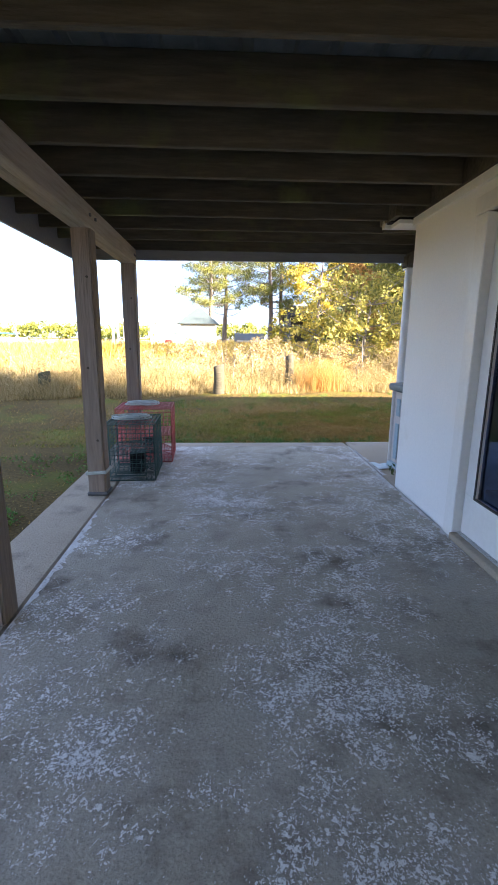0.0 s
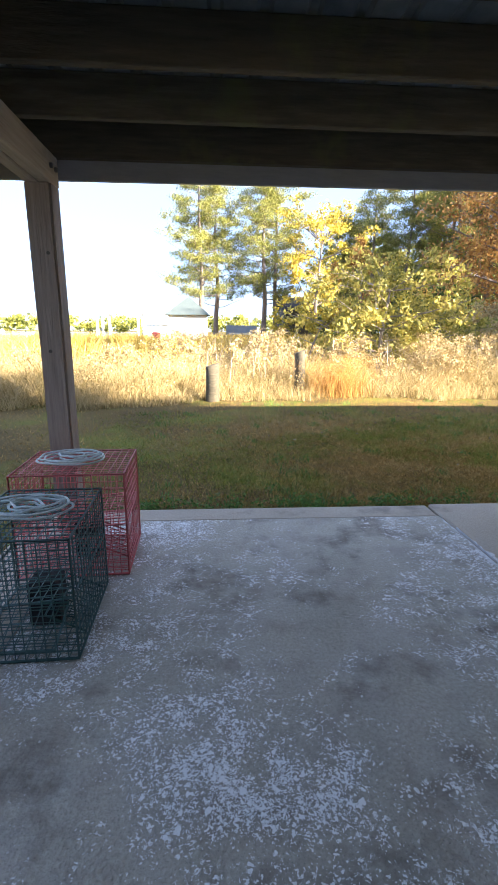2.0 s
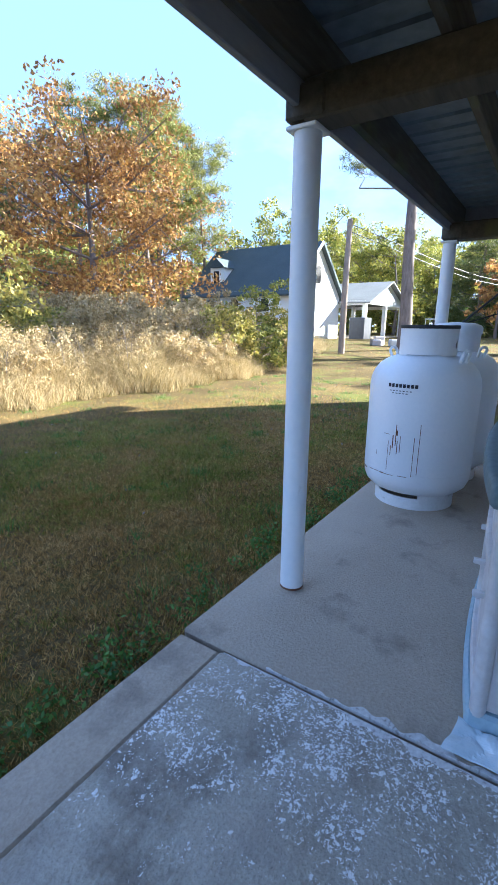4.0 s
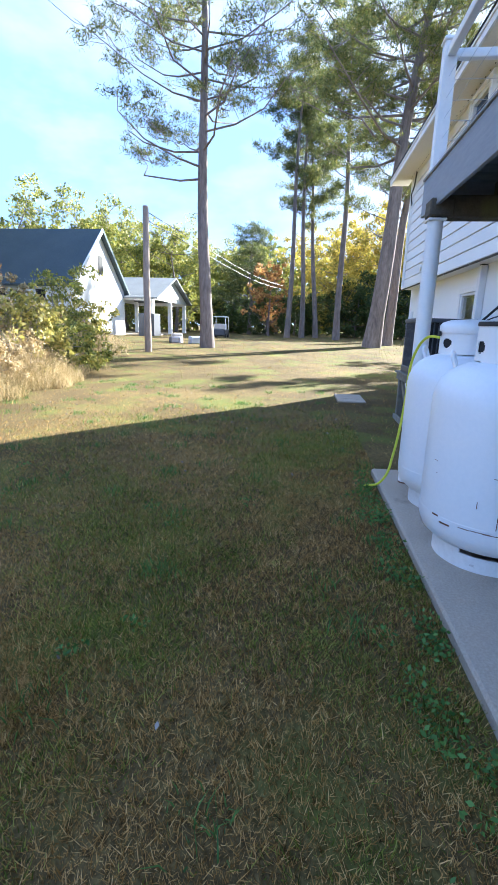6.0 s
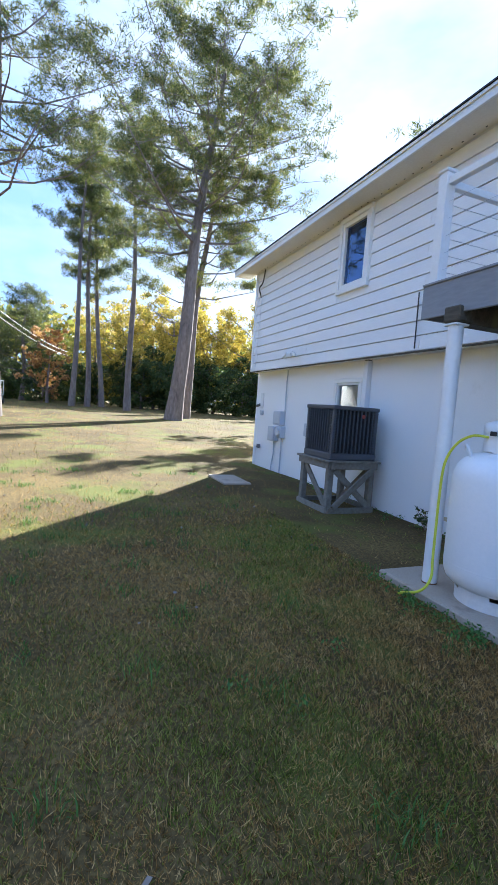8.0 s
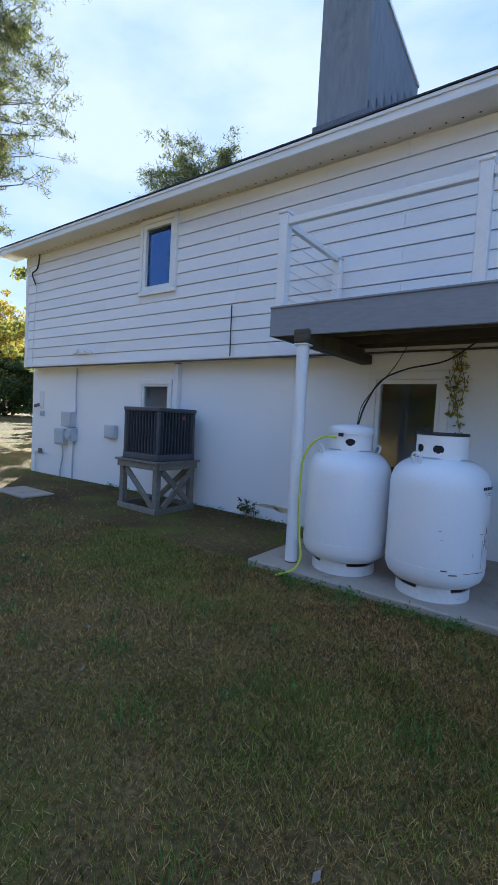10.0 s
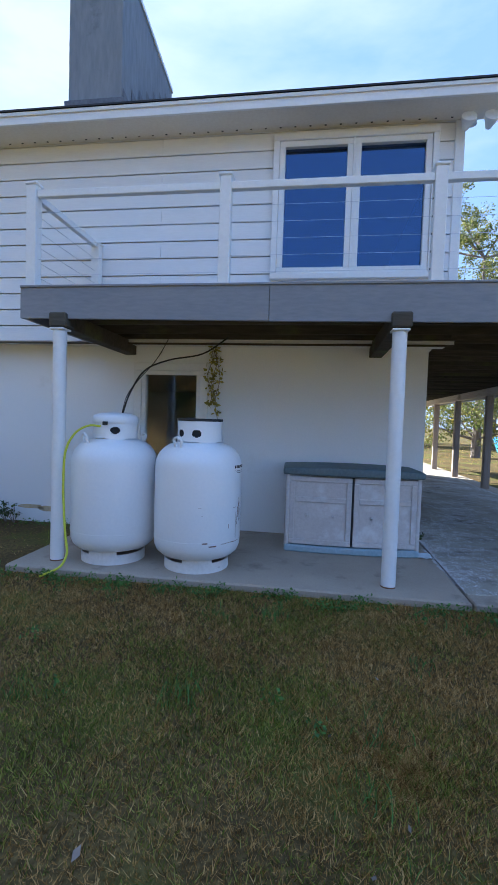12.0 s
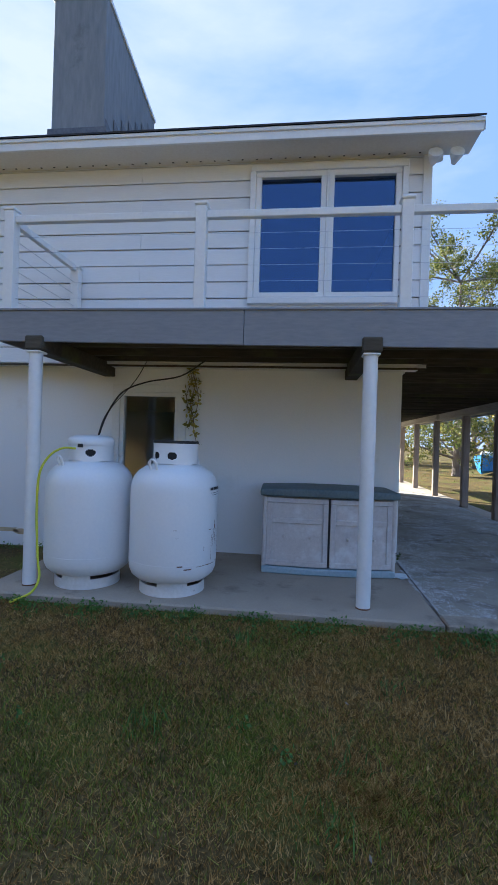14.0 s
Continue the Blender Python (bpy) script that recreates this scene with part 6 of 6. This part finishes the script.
# ---------------------------------------------------------------- neighbour's house and other buildings
def gable_house(name, label, x0, x1, y0, y1, z0, ze, zr, wall_mat, roof_mat, over=0.4, along="y"):
    h = thing(name, label, "house")
    part("wall", block(x0, x1, y0, y1, z0, ze), wall_mat, h)
    xm, ym = (x0 + x1) / 2, (y0 + y1) / 2
    bm = bmesh.new()
    if along == "y":
        ends = [[(x0, y, ze), (xm, y, zr - 0.15), (x1, y, ze)] for y in (y0, y1)]
        slopes = [[(x, y0 - over, ze - s), (xm, y0 - over, zr), (xm, y1 + over, zr), (x, y1 + over, ze - s)] for x, s in ((x0 - over, 0.35), (x1 + over, 0.35))]
    else:
        ends = [[(x, y0, ze), (x, ym, zr - 0.15), (x, y1, ze)] for x in (x0, x1)]
        slopes = [[(x0 - over, y, ze - 0.35), (x0 - over, ym, zr), (x1 + over, ym, zr), (x1 + over, y, ze - 0.35)] for y in (y0 - over, y1 + over)]
    bm.free()
    for e in ends:
        bm = bmesh.new()
        bm.faces.new([bm.verts.new(c) for c in e])
        part("gable_wall", bm, wall_mat, h)
    for s in slopes:
        bm = bmesh.new()
        f = bm.faces.new([bm.verts.new(c) for c in s])
        r = bmesh.ops.extrude_face_region(bm, geom=[f])
        bmesh.ops.translate(bm, verts=[v for v in r["geom"] if isinstance(v, bmesh.types.BMVert)], vec=(0, 0, -0.16))
        bmesh.ops.recalc_face_normals(bm, faces=bm.faces)
        part("roof_slope", bm, roof_mat, h)
    return h


def far_window(h, x0, x1, y0, y1, z0, z1):
    f = part("window", block(x0, x1, y0, y1, z0, z1), M_TRIM, h)
    dx, dy = (0.08, -0.03) if abs(x1 - x0) > abs(y1 - y0) else (-0.03, 0.08)
    part("pane", block(x0 + dx, x1 - dx, y0 + dy, y1 - dy, z0 + 0.1, z1 - 0.1), M_ACIN, f)


nh = gable_house("neighbour_house", "white house with slate grey roof and dormer", 36, 46.4, 25.2, 36.5, 0.0, 4.4, 8.9, M_WALL, M_NROOF)
far_window(nh, 35.94, 36.02, 33.2, 34.1, 2.6, 3.8)
far_window(nh, 35.94, 36.02, 30.4, 31.3, 2.6, 3.8)
far_window(nh, 35.94, 36.02, 27.2, 28.1, 2.6, 3.8)
far_window(nh, 40.7, 41.7, 25.14, 25.22, 5.2, 6.9)
d = part("dormer", block(37.2, 39.6, 33.0, 34.6, 4.6, 6.7), M_WALL, nh)
bm = bmesh.new()
vs = [bm.verts.new(c) for c in ((37.0, 32.8, 6.7), (37.0, 33.8, 7.6), (37.0, 34.8, 6.7), (40.4, 32.8, 6.7), (40.4, 33.8, 7.6), (40.4, 34.8, 6.7))]
for q in ((0, 1, 4, 3), (1, 2, 5, 4), (0, 2, 1), (3, 4, 5)):
    bm.faces.new([vs[i] for i in q])
part("dormer_roof", bm, M_NROOF, nh)
far_window(nh, 37.1, 37.22, 33.4, 34.2, 5.2, 6.5)
for s in (-1, 1):
    part("rake_trim", bar((41.2 + s * 5.65, 24.78, 3.98), (41.2, 24.78, 8.82), 0.08, 0.28), M_TRIM if s < 0 else M_NROOF, nh)
cp = thing("carport", "white open carport with pale grey gable roof", "carport")
cx0, cx1, cy0, cy1, cze, czr = 46.6, 59.8, 22.3, 29.0, 4.0, 6.3
for x in (cx0 + 0.3, (cx0 + cx1) / 2, cx1 - 0.3):
    for y in (cy0 + 0.3, cy1 - 0.3):
        part("post", block(x - 0.2, x + 0.2, y - 0.2, y + 0.2, 0.1, cze), M_TRIM, cp)
for y in (cy0 + 0.1, cy1 - 0.1):
    bm = bmesh.new()
    vs = [bm.verts.new((x, y + o, z)) for o in (0, 0.15) for x, z in ((cx0, cze - 0.3), (cx1, cze - 0.3), (cx1, cze), ((cx0 + cx1) / 2, czr - 0.1), (cx0, cze))]
    bm.faces.new(vs[:5])
    bm.faces.new(vs[5:][::-1])
    bm.faces.new((vs[0], vs[5], vs[6], vs[1]))
    part("gable_end", bm, M_TRIM, cp)
for s, x in ((-1, cx0 - 0.5), (1, cx1 + 0.5)):
    bm = bmesh.new()
    xm = (cx0 + cx1) / 2
    f = bm.faces.new([bm.verts.new(c) for c in ((x, cy0 - 0.5, cze - 0.15), (xm, cy0 - 0.5, czr), (xm, cy1 + 0.5, czr), (x, cy1 + 0.5, cze - 0.15))])
    r = bmesh.ops.extrude_face_region(bm, geom=[f])
    bmesh.ops.translate(bm, verts=[v for v in r["geom"] if isinstance(v, bmesh.types.BMVert)], vec=(0, 0, -0.15))
    bmesh.ops.recalc_face_normals(bm, faces=bm.faces)
    part("roof_slope", bm, M_CPROOF, cp)
    part("side_beam", block(x - s * 0.5 - 0.1, x - s * 0.5 + 0.1, cy0 + 0.1, cy1 - 0.1, cze - 0.45, cze), M_TRIM, cp)
part("floor_slab", block(cx0, cx1, cy0, cy1, -0.1, 0.36), M_CONC, cp)
bin_ = thing("storage_bin", "dark grey storage bin beside the carport", "storage bin")
part("bin", block(44.0, 46.0, 21.5, 23.0, 0.1, 2.3, 0.05), M_AC, bin_)
cart = thing("golf_cart", "dark golf cart with canopy parked on the lawn", "golf cart", at=(46, 15.6, 0.2))
part("body", block(-1.1, 1.1, -0.6, 0.6, 0.25, 0.85, 0.08), M_AC, cart)
part("canopy", block(-1.0, 1.0, -0.65, 0.65, 1.95, 2.02, 0.02), M_TRIM, cart)
part("seat", block(-0.4, 0.3, -0.55, 0.55, 0.85, 1.35, 0.05), M_BOX, cart)
for sx in (-0.85, 0.85):
    for sy in (-0.6, 0.6):
        part("canopy_post", tube(bmesh.new(), [(sx, sy, 0.8), (sx, sy, 1.96)], 0.03, 6), M_TRIM, cart)
        part("wheel", tube(bmesh.new(), [(sx * 0.9, sy - 0.08, 0.24), (sx * 0.9, sy + 0.08, 0.24)], 0.24, 16), M_BLACK, cart)
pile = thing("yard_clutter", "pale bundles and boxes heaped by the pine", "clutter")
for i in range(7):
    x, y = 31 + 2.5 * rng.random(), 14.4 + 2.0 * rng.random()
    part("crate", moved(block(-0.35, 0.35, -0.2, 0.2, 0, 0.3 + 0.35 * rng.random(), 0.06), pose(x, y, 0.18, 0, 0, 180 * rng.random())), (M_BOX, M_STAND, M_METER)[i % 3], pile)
pole = thing("utility_pole", "grey wooden utility pole with wires", "utility pole", at=(23.4, 15.15, gz_at(23.4, 15.1)))
part("pole", tube(bmesh.new(), [(0, 0, -0.3), (0.02, 0, 3), (0.25, 0.03, 6.4)], [0.17, 0.155, 0.13], 12), M_POST, pole, smooth=True)
for dz in (0, 0.35):
    part("wire", tube(bmesh.new(), curve_points([(0.25, 0.03, 6.2 - dz), (18, -3.5, 5.2 - dz), (40, -7, 6.0 - dz)], 6), 0.02, 5), M_BLACK, pole)
sh = thing("shed", "white shed with grey hipped roof in the meadow", "shed", at=(-1.75, 40.5, gz_at(-1.7, 40)))
part("wall", block(-1.45, 1.45, 0, 3.0, 0.1, 2.7), M_WALL, sh)
bm = bmesh.new()
vs = [bm.verts.new(c) for c in ((-1.75, -0.3, 2.65), (1.75, -0.3, 2.65), (1.75, 3.3, 2.65), (-1.75, 3.3, 2.65), (-0.1, 1.5, 4.05), (0.1, 1.5, 4.05))]
for q in ((0, 1, 5, 4), (1, 2, 5), (2, 3, 4, 5), (3, 0, 4), (3, 2, 1, 0)):
    bm.faces.new([vs[i] for i in q])
part("roof", bm, M_NROOF, sh)
part("skirting", block(-1.3, 1.3, 0.1, 2.9, -0.2, 0.1), M_POST, sh)
tr = thing("parked_mower", "dark and red utility vehicle beside the shed", "mower", at=(-4.1, 40.0, gz_at(-4, 40)))
part("body", block(-0.6, 0.6, -0.4, 0.4, 0.35, 0.9, 0.08), M_AC, tr)
part("seat", block(-0.35, 0.25, -0.3, 0.3, 0.9, 1.35, 0.06), M_REDW, tr)
for sx in (-0.4, 0.4):
    part("wheel", tube(bmesh.new(), [(sx, -0.45, 0.3), (sx, 0.45, 0.3)], 0.3, 14), M_BLACK, tr)
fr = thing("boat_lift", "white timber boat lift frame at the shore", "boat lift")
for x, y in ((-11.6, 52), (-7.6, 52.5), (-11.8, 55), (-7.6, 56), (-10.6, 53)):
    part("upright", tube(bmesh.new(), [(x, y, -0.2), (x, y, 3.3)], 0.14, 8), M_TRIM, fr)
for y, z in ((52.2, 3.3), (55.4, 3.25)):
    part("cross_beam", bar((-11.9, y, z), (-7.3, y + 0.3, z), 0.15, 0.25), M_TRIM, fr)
for x0, x1, y, zr, lbl in ((26.5, 33.5, 44, 4.6, "white outbuilding half hidden by the oak"), (2.0, 5.6, 66, 2.2, "low pale outbuilding beyond the meadow"), (-14, -9, 95, 5.5, "white house across the creek")):
    hh = gable_house("outbuilding", lbl, x0, x1, y, y + 6, 0, zr * 0.55, zr, M_WALL, M_CPROOF, 0.3, "x")
far_dark = gable_house("dark_house", "dark brown house among the pines", 9.5, 17, 66, 74, 0, 4.6, 6.2, M_JOIST, M_ROOF, 0.4, "x")
# river with the far wooded shore
bm = bmesh.new()
bm.faces.new([bm.verts.new(c) for c in ((-420, -60, 0.02), (-26, -60, 0.02), (-26, 30, 0.02), (-13, 62, 0.02), (-8, 110, 0.02), (-10, 400, 0.02), (-420, 400, 0.02))])
tagged(part("river", bm, M_WATER), "blue river beyond the marsh", "river", kind="structure")
shore = np.stack([np.linspace(-330, 60, 330) + rng.normal(0, 3, 330), 330 + rng.normal(0, 8, 330), 2 + 8 * rng.random(330)], -1)
tagged(leaf_cloud("far_woods", shore, 50, 4.0, 1.0, M_OLIVE, seed=9), "hazy wooded shore across the river", "woods", kind="stuff")
ew = np.stack([np.concatenate([100 + rng.normal(0, 6, 260), 20 + 80 * rng.random(200)]), np.concatenate([np.linspace(-60, 70, 260), 78 + rng.normal(0, 6, 200)]), 1 + 13 * rng.random(460)], -1)
tagged(leaf_cloud("far_woods_east", ew, 70, 5.0, 0.8, M_OLIVE, seed=11), "autumn woods closing the view to the east", "woods", kind="stuff")
shore = np.stack([-340 + rng.normal(0, 8, 330), np.linspace(-80, 330, 330) + rng.normal(0, 3, 330), 2 + 8 * rng.random(330)], -1)
tagged(leaf_cloud("far_woods_west", shore, 50, 4.0, 1.0, M_OLIVE, seed=10), "hazy wooded shore across the river", "woods", kind="stuff")
dock = thing("dock", "pale blue dock with a sailing boat alongside", "dock")
part("walkway", block(-34, -14, 46, 47.2, 0.55, 0.75, 0.02), M_BASE, dock)
for k in range(8):
    part("dock_pile", tube(bmesh.new(), [(-33 + k * 2.6, 45.9, -0.3), (-33 + k * 2.6, 45.9, 1.25)], 0.13, 8), M_POST, dock)


def boat(label, at, turn, length, mast):
    t = thing("boat", label, "boat", at=at, turn=turn)
    bm = bmesh.new()
    secs = [(-0.5, 0.8, 0.9), (-0.2, 1.0, 0.85), (0.15, 0.95, 0.9), (0.4, 0.55, 1.0), (0.5, 0.05, 1.1)]
    rings = [[bm.verts.new((s * length, w * k * length * 0.16, z)) for k, z in ((-1, hh), (-0.7, 0.2), (0, 0.0), (0.7, 0.2), (1, hh))] for s, w, hh in secs]
    for a, b in zip(rings, rings[1:]):
        for i in range(4):
            bm.faces.new((a[i], a[i + 1], b[i + 1], b[i]))
        bm.faces.new((a[4], a[0], b[0], b[4]))
    bm.faces.new(rings[0])
    part("hull", bm, M_BOATBLUE, t)
    part("cabin", block(-0.2 * length, 0.15 * length, -0.08 * length, 0.08 * length, 0.85, 1.25, 0.08), M_TRIM, t)
    if mast:
        part("mast", tube(bmesh.new(), [(0.05 * length, 0, 0.9), (0.05 * length - 1.0, 0, 0.9 + mast)], 0.07, 8), M_BASE, t)
        part("boom", tube(bmesh.new(), [(0.05 * length, 0, 1.6), (-0.45 * length, 0, 1.7)], 0.06, 6), M_BOATBLUE, t)
    return t


boat("blue sailing boat moored at the dock", (-20.5, 48.5, 0.1), 15, 7.5, 5.0)
boat("blue boat pulled up on the grass by the river", (-7.6, -17.5, 0.0), 60, 5.0, 0)

# vine on the wall and plants at its foot
vine = thing("vine", "green and yellow vine hanging beside the glazed door", "vine")
vb = bmesh.new()
vc = []
for s in range(3):
    pts = [(4.93 + 0.05 * s - 0.04 + 0.03 * math.sin(k * 1.3 + s), YL + 0.03 + 0.02 * rng.random(), 2.40 - k * (0.10 if s else 0.13)) for k in range(9)]
    tube(vb, curve_points(pts, 2), 0.005, 4)
    vc += [p for p in pts]
part("stem", vb, M_TWIG, vine)
tagged(leaf_cloud("leaf_mass", np.array(vc), 9, 0.075, 0.032, M_SHRUB, vine, seed=44), kind="stuff")
for x, y in ((7.75, 5.38), (7.6, 5.42), (2.45, 5.32)):
    t = thing("wall_weed", "small dark weed growing at the foot of the wall", "weed", at=(x, y, -0.07 if x > 6.4 else 0.0))
    wb = bmesh.new()
    wc2 = []
    for k in range(7 if x > 6 else 3):
        a = k * 1.1
        tip = Vector((0.13 * math.cos(a), 0.05 + 0.06 * abs(math.sin(a)), (0.16 + 0.06 * (k % 3)) * (1 if x > 6 else 0.5)))
        tube(wb, [(0, 0, 0), tuple(tip * 0.5 + Vector((0, 0, 0.03))), tuple(tip)], 0.004, 4)
        wc2 += [tip, tip * 0.7]
    part("stems", wb, M_TWIG, t)
    leaf_cloud("leaf_mass", np.array([tuple(c) for c in wc2]), 7, 0.04, 0.022, M_DARKLEAF, t, seed=45)

stain = thing("peeled_paint", "tan patch of peeled paint low on the wall", "peeled paint", kind="structure")
M_TAN = material("exposed tan render", [(0.3, (0.50, 0.40, 0.24)), (0.7, (0.64, 0.54, 0.38))], grain=25, rough=0.9, bump=0.2)
for cx, cz, w, hh in ((7.18, 0.12, 0.16, 0.07), (7.42, 0.14, 0.22, 0.05)):
    bm = bmesh.new()
    bm.faces.new([bm.verts.new((cx + w * math.cos(a) * (0.8 + 0.3 * math.sin(3 * a + w * 9)), YL + 0.002, cz + hh * math.sin(a) * (0.8 + 0.3 * math.cos(2 * a)))) for a in (2 * math.pi * k / 18 for k in range(18))])
    part("patch", bm, M_TAN, stain)
